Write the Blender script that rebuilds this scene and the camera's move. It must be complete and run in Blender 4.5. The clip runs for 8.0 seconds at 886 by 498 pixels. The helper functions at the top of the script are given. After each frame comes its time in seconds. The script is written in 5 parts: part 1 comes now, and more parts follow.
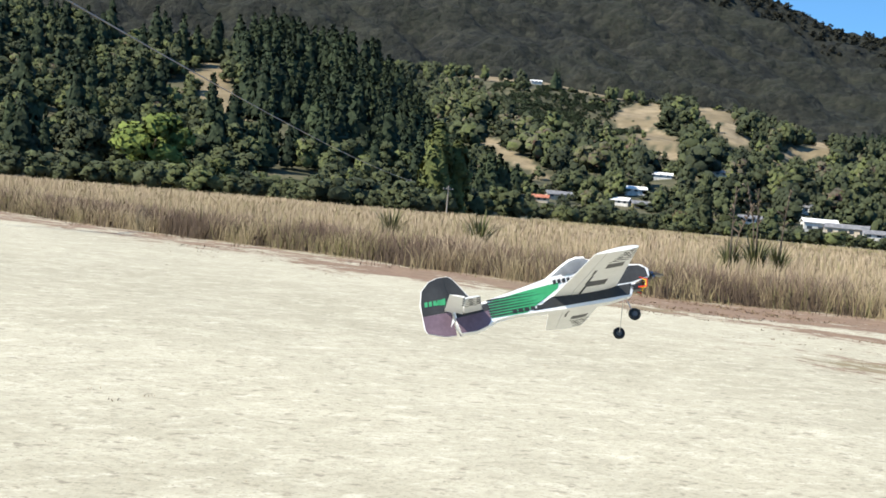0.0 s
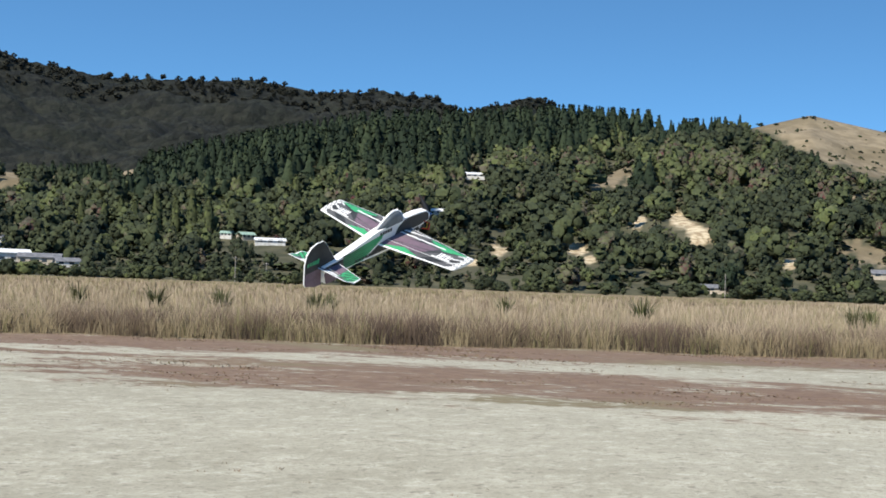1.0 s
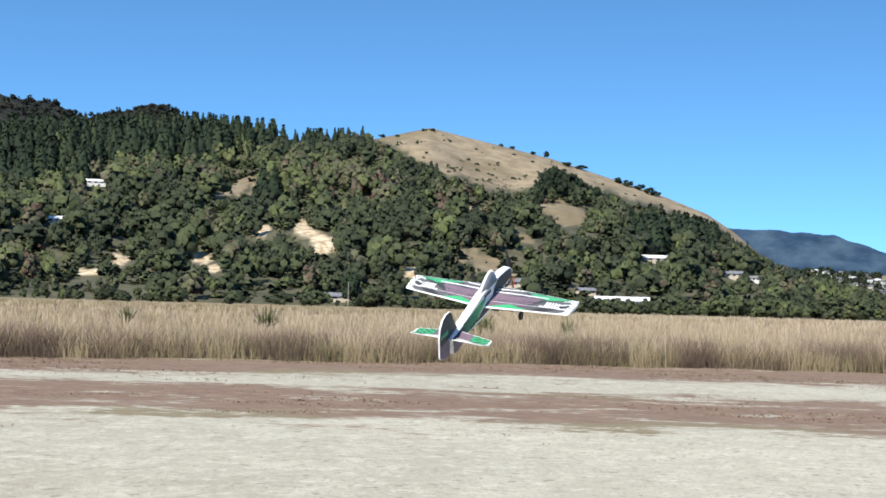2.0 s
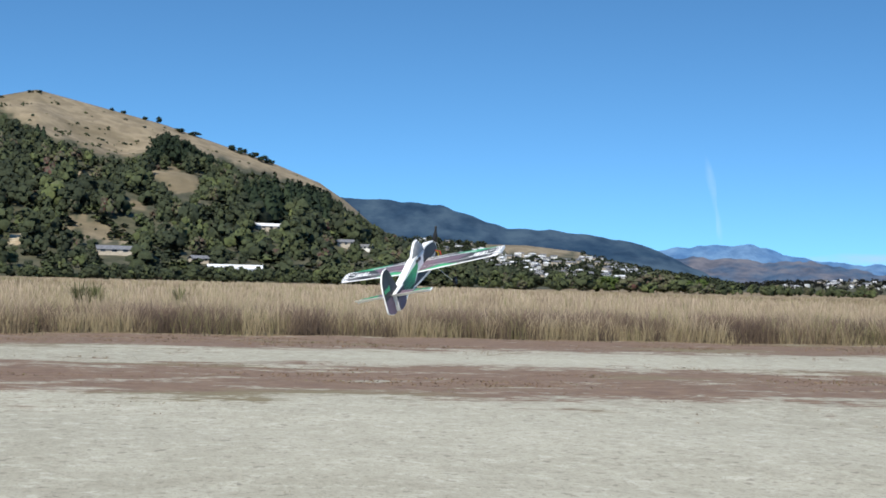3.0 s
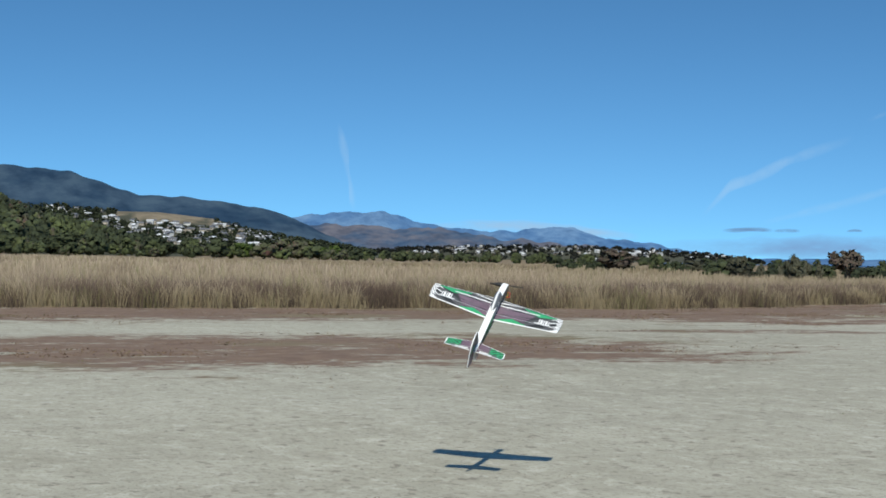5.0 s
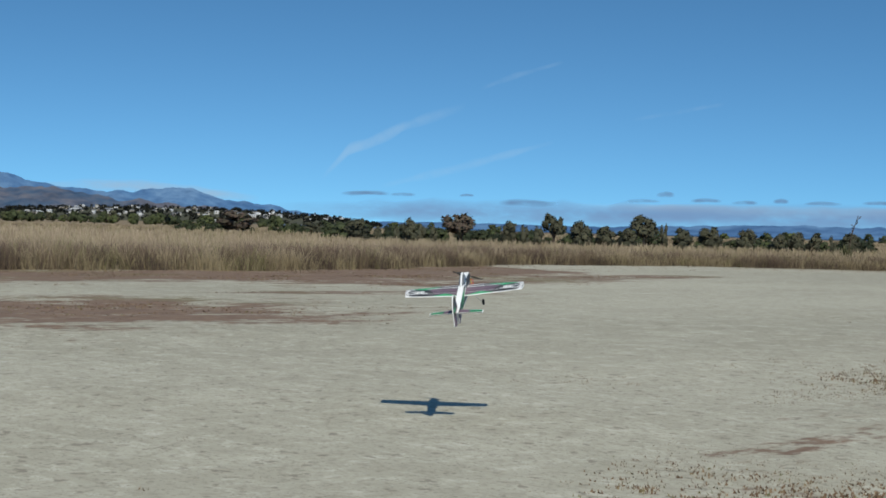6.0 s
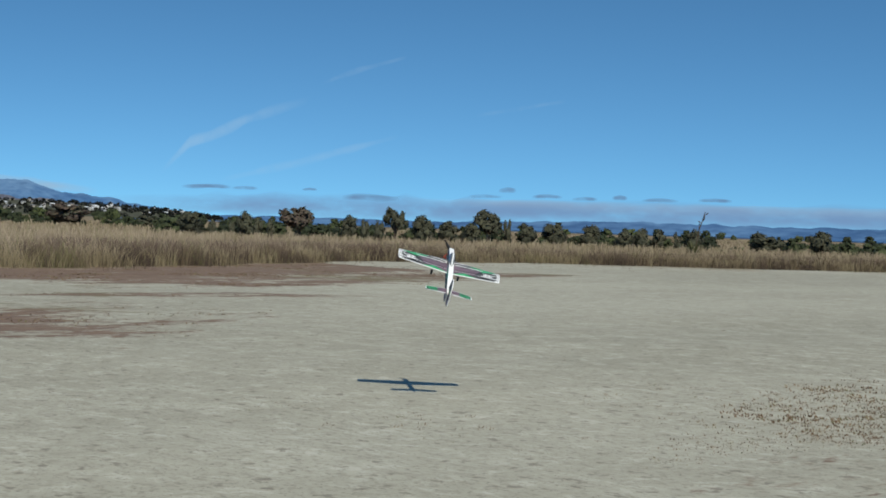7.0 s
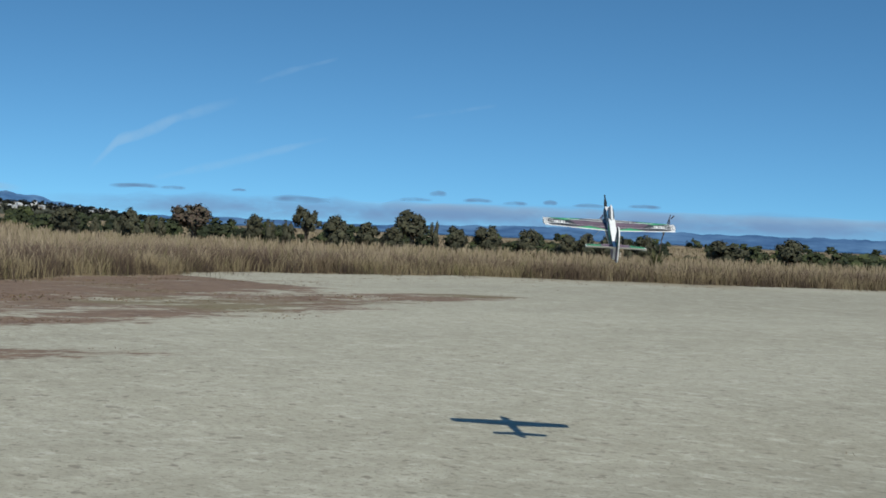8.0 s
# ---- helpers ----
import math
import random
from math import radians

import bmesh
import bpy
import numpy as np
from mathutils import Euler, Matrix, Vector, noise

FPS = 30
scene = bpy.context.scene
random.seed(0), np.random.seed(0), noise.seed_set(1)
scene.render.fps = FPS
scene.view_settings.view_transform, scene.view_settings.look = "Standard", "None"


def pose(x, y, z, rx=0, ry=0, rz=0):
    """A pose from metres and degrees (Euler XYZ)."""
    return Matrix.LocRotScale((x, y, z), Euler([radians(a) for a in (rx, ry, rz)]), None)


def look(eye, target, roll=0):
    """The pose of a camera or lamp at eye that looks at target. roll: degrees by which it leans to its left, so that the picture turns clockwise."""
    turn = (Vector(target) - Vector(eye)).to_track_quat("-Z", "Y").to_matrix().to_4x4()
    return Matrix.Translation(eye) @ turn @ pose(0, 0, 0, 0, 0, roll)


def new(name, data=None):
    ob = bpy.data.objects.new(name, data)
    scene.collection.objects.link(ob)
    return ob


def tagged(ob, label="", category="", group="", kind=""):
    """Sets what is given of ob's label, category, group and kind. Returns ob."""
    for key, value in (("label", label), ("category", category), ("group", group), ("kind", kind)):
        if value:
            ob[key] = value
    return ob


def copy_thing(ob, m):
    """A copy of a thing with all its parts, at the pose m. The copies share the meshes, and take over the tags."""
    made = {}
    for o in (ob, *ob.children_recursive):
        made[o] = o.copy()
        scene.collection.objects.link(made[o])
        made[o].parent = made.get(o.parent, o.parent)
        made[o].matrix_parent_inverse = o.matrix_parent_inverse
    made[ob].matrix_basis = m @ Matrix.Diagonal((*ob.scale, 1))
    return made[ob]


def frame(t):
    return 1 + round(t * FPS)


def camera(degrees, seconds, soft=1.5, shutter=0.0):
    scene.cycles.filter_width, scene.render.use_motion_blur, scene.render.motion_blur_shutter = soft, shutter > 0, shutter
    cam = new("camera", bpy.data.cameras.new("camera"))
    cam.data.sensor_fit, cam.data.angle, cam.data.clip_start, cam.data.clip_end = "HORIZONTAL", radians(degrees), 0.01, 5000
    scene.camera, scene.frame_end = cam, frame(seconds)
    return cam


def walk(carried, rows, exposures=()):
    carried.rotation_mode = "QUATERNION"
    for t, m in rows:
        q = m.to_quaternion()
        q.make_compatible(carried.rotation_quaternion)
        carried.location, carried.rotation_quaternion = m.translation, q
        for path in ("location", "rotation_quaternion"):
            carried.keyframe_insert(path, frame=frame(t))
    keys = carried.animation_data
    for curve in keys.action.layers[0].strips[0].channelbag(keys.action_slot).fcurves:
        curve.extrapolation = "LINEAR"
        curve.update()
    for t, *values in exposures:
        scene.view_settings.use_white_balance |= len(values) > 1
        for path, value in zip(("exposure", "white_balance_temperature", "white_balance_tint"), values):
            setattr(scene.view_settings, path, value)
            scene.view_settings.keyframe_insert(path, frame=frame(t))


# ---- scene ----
cam = camera(32.4, 8.0, soft=1.7)
EYE = 1.6
# seconds, eye x, eye y, heading from +Y towards +X, tilt, roll (degrees)
PATH = [
    (0.0, -4.48, 3.76, -50.00, -1.58, 5.15),
    (0.1, -3.40, 3.29, -45.99, -2.00, 4.61),
    (0.2, -2.14, 2.37, -42.05, -2.29, 4.17),
    (0.3, -1.00, 1.27, -38.31, -2.28, 3.58),
    (0.5, -0.00, 0.00, -31.80, -1.48, 3.63),
    (0.6, -0.00, 0.00, -28.99, -1.12, 3.57),
    (1.0, -0.00, 0.00, -20.62, 1.35, 1.92),
    (1.5, -0.00, 0.00, -13.94, 2.94, 1.53),
    (2.0, -0.00, 0.00, -6.59, 2.10, 1.53),
    (2.2, -0.00, 0.00, -3.45, 1.68, 1.74),
    (3.3, 0.00, 0.00, 10.61, 1.18, 1.08),
    (3.5, 0.00, 0.00, 11.69, 1.16, 0.85),
    (4.0, 0.00, 0.00, 13.17, 0.84, 0.69),
    (4.2, 0.00, 0.00, 14.11, 0.71, 0.66),
    (5.3, 0.00, 0.00, 25.94, 0.13, 1.21),
    (5.5, 0.00, 0.00, 29.15, -0.07, 1.27),
    (6.0, 0.00, 0.00, 35.86, -0.79, 1.54),
    (6.5, 0.00, 0.00, 40.77, -1.04, 1.76),
    (7.0, 2.72, 3.05, 41.76, -0.82, 1.88),
    (7.5, 4.93, 5.43, 42.24, -0.61, 2.14),
    (7.6, 5.75, 6.30, 42.52, -0.58, 2.33),
    (7.8, 8.99, 9.55, 43.29, -0.52, 2.50),
    (8.0, 13.80, 14.10, 44.38, -0.60, 2.61),
]


def aim(x, y, heading, tilt, roll):
    a, b = radians(heading), radians(tilt)
    way = Vector((math.sin(a) * math.cos(b), math.cos(a) * math.cos(b), math.sin(b)))
    eye = Vector((x, y, EYE))
    return look(eye, eye + way * 10, roll)


walk(cam, [(t, aim(*r)) for t, *r in PATH],
     exposures=[(0.0, 0.95, 7200, 8), (0.3, 0.72, 7200, 8), (0.6, 0.48, 7200, 8), (1.0, 0.42, 6900, 9), (1.5, 0.62, 6800, 10), (2.2, 0.68, 6750, 10), (3.3, 0.08, 6600, 8), (4.2, -0.05, 6550, 7), (5.3, -0.18, 6650, 5), (6.0, -0.29, 6750, 5), (7.5, -0.33, 6750, 4), (8.0, -0.31, 6750, 4)])

# ---- light ----
SUN_AZ, SUN_EL = 203.1, 45.8
world = bpy.data.worlds.new("sky")
scene.world = world
world.use_nodes = True
wn, wl = world.node_tree.nodes, world.node_tree.links
wn.clear()
w_out = wn.new("ShaderNodeOutputWorld")
w_bg = wn.new("ShaderNodeBackground")
w_sky = wn.new("ShaderNodeTexSky")
w_sky.sky_type, w_sky.sun_disc = "NISHITA", False
w_sky.sun_elevation, w_sky.sun_rotation = radians(SUN_EL), radians(SUN_AZ)
w_sky.air_density, w_sky.dust_density, w_sky.ozone_density = 1.0, 0.1, 3.0
w_co = wn.new("ShaderNodeTexCoord")
w_map = wn.new("ShaderNodeMapping")
w_map.inputs["Scale"].default_value = (1, 1, 1.9)
w_map.inputs["Location"].default_value = (0, 0, 0.125)
w_hue = wn.new("ShaderNodeMix")
w_hue.data_type, w_hue.blend_type = "RGBA", "MULTIPLY"
w_hue.inputs[0].default_value = 1.0
w_hue.inputs[7].default_value = (0.6, 1.04, 1.26, 1)
wl.new(w_co.outputs["Generated"], w_map.inputs["Vector"])
wl.new(w_map.outputs["Vector"], w_sky.inputs["Vector"])
wl.new(w_sky.outputs["Color"], w_hue.inputs[6])
wl.new(w_hue.outputs[2], w_bg.inputs["Color"])
w_bg.inputs["Strength"].default_value = 0.125
wl.new(w_bg.outputs["Background"], w_out.inputs["Surface"])

sun = new("sun", bpy.data.lights.new("sun", "SUN"))
sun.data.energy, sun.data.angle, sun.data.color = 5.0, radians(0.55), (1.0, 0.95, 0.87)
to_sun = Vector((math.sin(radians(SUN_AZ)) * math.cos(radians(SUN_EL)),
                 math.cos(radians(SUN_AZ)) * math.cos(radians(SUN_EL)), math.sin(radians(SUN_EL))))
sun.matrix_world = look(to_sun * 60, (0, 0, 0))

# ---- materials ----


def mat(name, rough=0.9, metal=0.0):
    m = bpy.data.materials.new(name)
    m.use_nodes = True
    nt = m.node_tree
    b = nt.nodes["Principled BSDF"]
    b.inputs["Roughness"].default_value, b.inputs["Metallic"].default_value = rough, metal
    b.inputs["Specular IOR Level"].default_value = 0.3
    return m, nt, b


def node(nt, kind, **sets):
    n = nt.nodes.new(kind)
    for k, v in sets.items():
        n.inputs[k].default_value = v
    return n


def ramp(nt, fac, stops):
    r = nt.nodes.new("ShaderNodeValToRGB")
    r.color_ramp.elements.remove(r.color_ramp.elements[1])
    for i, (p, c) in enumerate(stops):
        e = r.color_ramp.elements[0] if i == 0 else r.color_ramp.elements.new(p)
        e.position, e.color = p, (*c, 1)
    nt.links.new(fac, r.inputs["Fac"])
    return r.outputs["Color"]


def mix(nt, fac, a, b, kind="MIX"):
    n = nt.nodes.new("ShaderNodeMix")
    n.data_type, n.blend_type = "RGBA", kind
    for sock, v in ((n.inputs[0], fac), (n.inputs[6], a), (n.inputs[7], b)):
        if isinstance(v, (int, float)):
            sock.default_value = v
        elif isinstance(v, tuple):
            sock.default_value = (*v, 1)
        else:
            nt.links.new(v, sock)
    return n.outputs[2]


def noise_tex(nt, scale, detail=4, stretch=(1, 1, 1), rough=0.55, seed=0.0):
    c = nt.nodes.new("ShaderNodeTexCoord")
    m = nt.nodes.new("ShaderNodeMapping")
    m.inputs["Scale"].default_value = stretch
    m.inputs["Location"].default_value = (seed, seed * 0.7, 0)
    n = node(nt, "ShaderNodeTexNoise", Scale=scale, Detail=detail, Roughness=rough)
    nt.links.new(c.outputs["Object"], m.inputs["Vector"])
    nt.links.new(m.outputs["Vector"], n.inputs["Vector"])
    return n.outputs["Fac"]


def step(nt, v, lo, hi):
    n = node(nt, "ShaderNodeMapRange", **{"From Min": lo, "From Max": hi})
    n.interpolation_type = "SMOOTHSTEP"
    nt.links.new(v, n.inputs["Value"])
    return n.outputs["Result"]


def math_node(nt, op, a, b):
    n = nt.nodes.new("ShaderNodeMath")
    n.operation = op
    for sock, v in zip(n.inputs, (a, b)):
        if isinstance(v, (int, float)):
            sock.default_value = v
        else:
            nt.links.new(v, sock)
    return n.outputs[0]


def bump(nt, b, height, strength=0.4, dist=0.02):
    n = node(nt, "ShaderNodeBump", Strength=strength, Distance=dist)
    nt.links.new(height, n.inputs["Height"])
    nt.links.new(n.outputs["Normal"], b.inputs["Normal"])


def attr(nt, name):
    n = nt.nodes.new("ShaderNodeAttribute")
    n.attribute_name = name
    return n.outputs["Fac"]


def varied(name, a, b, scale=3.0, rough=0.8, metal=0.0, relief=0.15, dist=0.003):
    m, nt, p = mat(name, rough, metal)
    n1, n2 = noise_tex(nt, scale), noise_tex(nt, scale * 9, 3, seed=4.0)
    c = mix(nt, step(nt, n1, 0.3, 0.7), a, b)
    c = mix(nt, 0.25, c, ramp(nt, n2, [(0.3, (0.35, 0.35, 0.35)), (0.7, (0.75, 0.75, 0.75))]), "OVERLAY")
    nt.links.new(c, p.inputs["Base Color"])
    bump(nt, p, n2, relief, dist)
    return m


def by_tint(name, stops, rough=0.85, grain=0.0):
    """Colour from the 'tint' value that each tree, tuft or stone carries; grain: leaf clumps a metre."""
    m, nt, p = mat(name, rough)
    c = ramp(nt, attr(nt, "tint"), stops)
    if grain:
        n1, n2 = noise_tex(nt, grain, 5, rough=0.7), noise_tex(nt, grain * 0.3, 3, seed=5.0)
        both = math_node(nt, "ADD", math_node(nt, "MULTIPLY", n1, 0.65), math_node(nt, "MULTIPLY", n2, 0.35))
        c = mix(nt, 1.0, c, ramp(nt, both, [(0.36, (0.68, 0.69, 0.7)), (0.5, (0.96, 0.96, 0.96)), (0.64, (1.3, 1.28, 1.22))]), "MULTIPLY")
        bump(nt, p, n1, 0.7, 0.6 / grain)
    nt.links.new(c, p.inputs["Base Color"])
    p.inputs["Specular IOR Level"].default_value = 0.15
    return m


# gravel flat: pale silt and stones, dark specks, streaks, red-brown weed
GROUND, gt, gb = mat("dry_gravel", 0.95)
g_big = noise_tex(gt, 0.09, 5, (0.5, 1, 1))
g_mid = noise_tex(gt, 1.2, 6, (1, 0.75, 1), 0.66, seed=3.0)
g_fine = noise_tex(gt, 15.0, 4, (1, 0.7, 1), seed=9.0)
g_stone = noise_tex(gt, 38.0, 2, (1, 0.8, 1), seed=5.0)
g_mot = noise_tex(gt, 4.2, 6, (1, 0.68, 1), 0.72, seed=7.0)
col = mix(gt, step(gt, g_big, 0.35, 0.65), (0.3, 0.282, 0.215), (0.385, 0.365, 0.285))
col = mix(gt, math_node(gt, "MULTIPLY", step(gt, g_mid, 0.42, 0.7), 0.5), col, (0.475, 0.455, 0.365))
col = mix(gt, math_node(gt, "MULTIPLY", step(gt, g_mot, 0.5, 0.68), 0.55), col, (0.55, 0.53, 0.44))
col = mix(gt, math_node(gt, "MULTIPLY", step(gt, g_mot, 0.47, 0.33), 0.46), col, (0.26, 0.24, 0.185))
col = mix(gt, math_node(gt, "MULTIPLY", step(gt, g_fine, 0.5, 0.66), 0.5), col, (0.24, 0.22, 0.165))
col = mix(gt, math_node(gt, "MULTIPLY", step(gt, g_stone, 0.6, 0.68), 0.65), col, (0.16, 0.145, 0.11))
g_spot = noise_tex(gt, 6.5, 3, (1, 0.8, 1), 0.6, seed=27.0)
col = mix(gt, math_node(gt, "MULTIPLY", step(gt, g_spot, 0.6, 0.67), 0.7), col, (0.17, 0.15, 0.115))
weed = attr(gt, "weed")
w_noise = noise_tex(gt, 0.9, 7, (0.5, 1, 1), 0.74, seed=13.0)
w_fine = noise_tex(gt, 7.0, 4, (0.5, 1, 1), 0.6, seed=17.0)
w_sum = math_node(gt, "ADD", math_node(gt, "MULTIPLY", math_node(gt, "SUBTRACT", w_noise, 0.29), 2.7), math_node(gt, "SUBTRACT", math_node(gt, "MULTIPLY", w_fine, 1.1), 0.27))
w_sum = math_node(gt, "ADD", w_sum, math_node(gt, "SUBTRACT", weed, 1.0))
weed_col = mix(gt, step(gt, noise_tex(gt, 3.2, 7, (0.6, 1, 1), 0.75, seed=21.0), 0.36, 0.64), (0.115, 0.064, 0.043), (0.195, 0.124, 0.08))
weed_col = mix(gt, math_node(gt, "MULTIPLY", step(gt, noise_tex(gt, 0.22, 4, (0.6, 1, 1), seed=33.0), 0.54, 0.66), 0.7), weed_col, (0.16, 0.14, 0.07))
col = mix(gt, math_node(gt, "MULTIPLY", step(gt, w_sum, 0.38, 0.66), 0.9), col, weed_col)
soil = attr(gt, "soil")
col = mix(gt, soil, col, mix(gt, g_mid, (0.14, 0.1, 0.06), (0.26, 0.2, 0.11)))
gt.links.new(col, gb.inputs["Base Color"])
bump(gt, gb, math_node(gt, "ADD", g_fine, math_node(gt, "MULTIPLY", g_stone, 0.6)), 0.4, 0.02)

# hillside soil under the trees, dry golden pasture, pale clay
BUSH, bt, bb = mat("bush_canopy_mass", 0.95)
b_fine, b_big = noise_tex(bt, 0.12, 6, rough=0.7), noise_tex(bt, 0.01, 5, seed=6.0)
b_cell = node(bt, "ShaderNodeTexVoronoi", Scale=0.085)
bt.links.new(node(bt, "ShaderNodeTexCoord").outputs["Object"], b_cell.inputs["Vector"])
b_one = node(bt, "ShaderNodeSeparateColor")
bt.links.new(b_cell.outputs["Color"], b_one.inputs[0])
b_col = mix(bt, step(bt, b_big, 0.38, 0.62), (0.009, 0.0112, 0.0092), (0.0148, 0.018, 0.0122))
b_col = mix(bt, math_node(bt, "MULTIPLY", step(bt, b_one.outputs[0], 0.35, 1.0), 0.9), b_col, (0.025, 0.027, 0.02))
bt.links.new(mix(bt, 1.0, b_col, ramp(bt, b_fine, [(0.35, (0.5, 0.51, 0.54)), (0.65, (1.35, 1.35, 1.32))]), "MULTIPLY"), bb.inputs["Base Color"])
b_high = math_node(bt, "SUBTRACT", b_fine, math_node(bt, "MULTIPLY", b_cell.outputs["Distance"], 0.55))
bump(bt, bb, b_high, 1.0, 7.0)
HILL, ht, hb = mat("hillside", 0.95)
h_big, h_mid = noise_tex(ht, 0.012, 6), noise_tex(ht, 0.09, 6, seed=2.0)
floor_col = mix(ht, step(ht, h_mid, 0.35, 0.65), (0.045, 0.048, 0.027), (0.085, 0.08, 0.048))
gold_col = mix(ht, step(ht, h_mid, 0.35, 0.65), (0.175, 0.14, 0.09), (0.255, 0.207, 0.135))
gold_col = mix(ht, math_node(ht, "MULTIPLY", step(ht, h_big, 0.46, 0.6), 0.65), gold_col, (0.125, 0.1, 0.058))
clay_col = mix(ht, step(ht, noise_tex(ht, 0.22, 6, rough=0.7, seed=8.0), 0.4, 0.6), (0.27, 0.2, 0.12), (0.55, 0.47, 0.33))
hc = mix(ht, attr(ht, "gold"), floor_col, gold_col)
hc = mix(ht, attr(ht, "clay"), hc, clay_col)
ht.links.new(hc, hb.inputs["Base Color"])
bump(ht, hb, h_mid, 0.8, 2.0)

WOOD_FAR = by_tint("woodland_leaves", [(0.0, (0.032, 0.041, 0.025)), (0.35, (0.044, 0.055, 0.03)), (0.6, (0.061, 0.075, 0.036)),
                                       (0.8, (0.094, 0.115, 0.045)), (0.92, (0.09, 0.083, 0.062)), (1.0, (0.09, 0.03, 0.032))], grain=0.55)
PINE_FAR = by_tint("pine_needles", [(0.0, (0.016, 0.026, 0.016)), (0.6, (0.023, 0.036, 0.02)), (1.0, (0.04, 0.056, 0.028))], grain=0.6)
RIDGE_FAR = by_tint("bush_canopy", [(0.0, (0.02, 0.022, 0.018)), (0.6, (0.03, 0.032, 0.025)), (1.0, (0.042, 0.043, 0.031))], grain=0.3)
# Leaves of the tree row, lightened to put some haze into their colour.
ROW_LEAF = by_tint("tree_leaves", [(0.0, (0.055, 0.06, 0.042)), (0.6, (0.085, 0.085, 0.056)), (1.0, (0.125, 0.09, 0.074))], grain=2.2)
POPLAR_LEAF = by_tint("poplar_leaves", [(0.0, (0.042, 0.052, 0.024)), (0.35, (0.055, 0.066, 0.03)), (0.6, (0.08, 0.098, 0.034)), (1.0, (0.13, 0.15, 0.05))], grain=0.9)
GREEN_LEAF = by_tint("willow_leaves", [(0.0, (0.055, 0.088, 0.022)), (0.6, (0.08, 0.115, 0.03)), (1.0, (0.13, 0.17, 0.045))], grain=0.9)
FLAX_LEAF = by_tint("flax_leaves", [(0.0, (0.045, 0.052, 0.022)), (0.6, (0.085, 0.095, 0.038)), (1.0, (0.18, 0.165, 0.085))], 0.55)
BARK = varied("bark", (0.07, 0.05, 0.035), (0.16, 0.13, 0.1), 4.0, 0.95, relief=0.6, dist=0.02)
ROOF_DARK = varied("roof_iron_grey", (0.11, 0.115, 0.125), (0.2, 0.2, 0.21), 0.7, 0.6)
ROOF_PALE = varied("roof_iron_white", (0.6, 0.62, 0.64), (0.74, 0.74, 0.74), 0.7, 0.5)
ROOF_GREEN = varied("roof_iron_green", (0.22, 0.33, 0.28), (0.3, 0.42, 0.36), 0.7, 0.5)
ROOF_RED = varied("roof_iron_red", (0.3, 0.1, 0.06), (0.38, 0.16, 0.1), 0.7, 0.6)
WALL_WHITE = varied("painted_wall_white", (0.5, 0.49, 0.46), (0.66, 0.65, 0.62), 0.8, 0.8)
WALL_TAN = varied("painted_wall_tan", (0.38, 0.33, 0.26), (0.48, 0.42, 0.34), 0.8, 0.8)
GLASS = varied("window_glass_dark", (0.03, 0.035, 0.045), (0.06, 0.07, 0.08), 1.0, 0.15)
POLE = varied("weathered_pole", (0.2, 0.18, 0.16), (0.32, 0.3, 0.27), 3.0, 0.9)
WIRE = varied("cable_grey", (0.3, 0.3, 0.3), (0.4, 0.4, 0.4), 3.0, 0.5)

# grass: brown at the root, straw at the tip; tussocks differ
GRASS, st, sb = mat("dry_grass", 0.75)
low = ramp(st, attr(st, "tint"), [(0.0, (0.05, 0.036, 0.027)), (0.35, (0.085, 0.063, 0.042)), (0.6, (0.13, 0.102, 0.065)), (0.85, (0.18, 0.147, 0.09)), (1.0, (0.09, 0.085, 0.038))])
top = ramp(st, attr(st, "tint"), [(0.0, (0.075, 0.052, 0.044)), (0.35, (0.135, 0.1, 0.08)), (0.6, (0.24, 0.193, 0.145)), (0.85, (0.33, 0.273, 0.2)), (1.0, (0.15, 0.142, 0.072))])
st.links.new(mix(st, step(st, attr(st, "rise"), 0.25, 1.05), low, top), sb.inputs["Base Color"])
sb.inputs["Specular IOR Level"].default_value = 0.15
WEED = by_tint("red_weed", [(0.0, (0.095, 0.06, 0.04)), (0.5, (0.15, 0.096, 0.062)), (0.8, (0.22, 0.16, 0.1)), (1.0, (0.14, 0.135, 0.06))])


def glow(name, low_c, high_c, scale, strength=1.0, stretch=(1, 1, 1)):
    """Plain far distance, haze put into its colours; it only emits its own light."""
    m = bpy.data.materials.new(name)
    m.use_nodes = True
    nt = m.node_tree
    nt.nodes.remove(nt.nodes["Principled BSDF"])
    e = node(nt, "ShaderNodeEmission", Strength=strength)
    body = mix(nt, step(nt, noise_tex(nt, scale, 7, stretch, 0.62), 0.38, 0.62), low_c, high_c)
    # Shaded gullies and sunlit spurs are put into the colour as noise.
    painted_relief = ramp(nt, noise_tex(nt, scale * 3.5, 5, stretch, 0.6, seed=11.0), [(0.35, (0.72, 0.76, 0.8)), (0.5, (1.0, 1.0, 1.0)), (0.65, (1.25, 1.2, 1.12))])
    nt.links.new(mix(nt, 1.0, body, painted_relief, "MULTIPLY"), e.inputs["Color"])
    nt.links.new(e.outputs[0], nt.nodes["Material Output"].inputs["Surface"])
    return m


# ---- mesh tools ----
rng = np.random.default_rng(7)


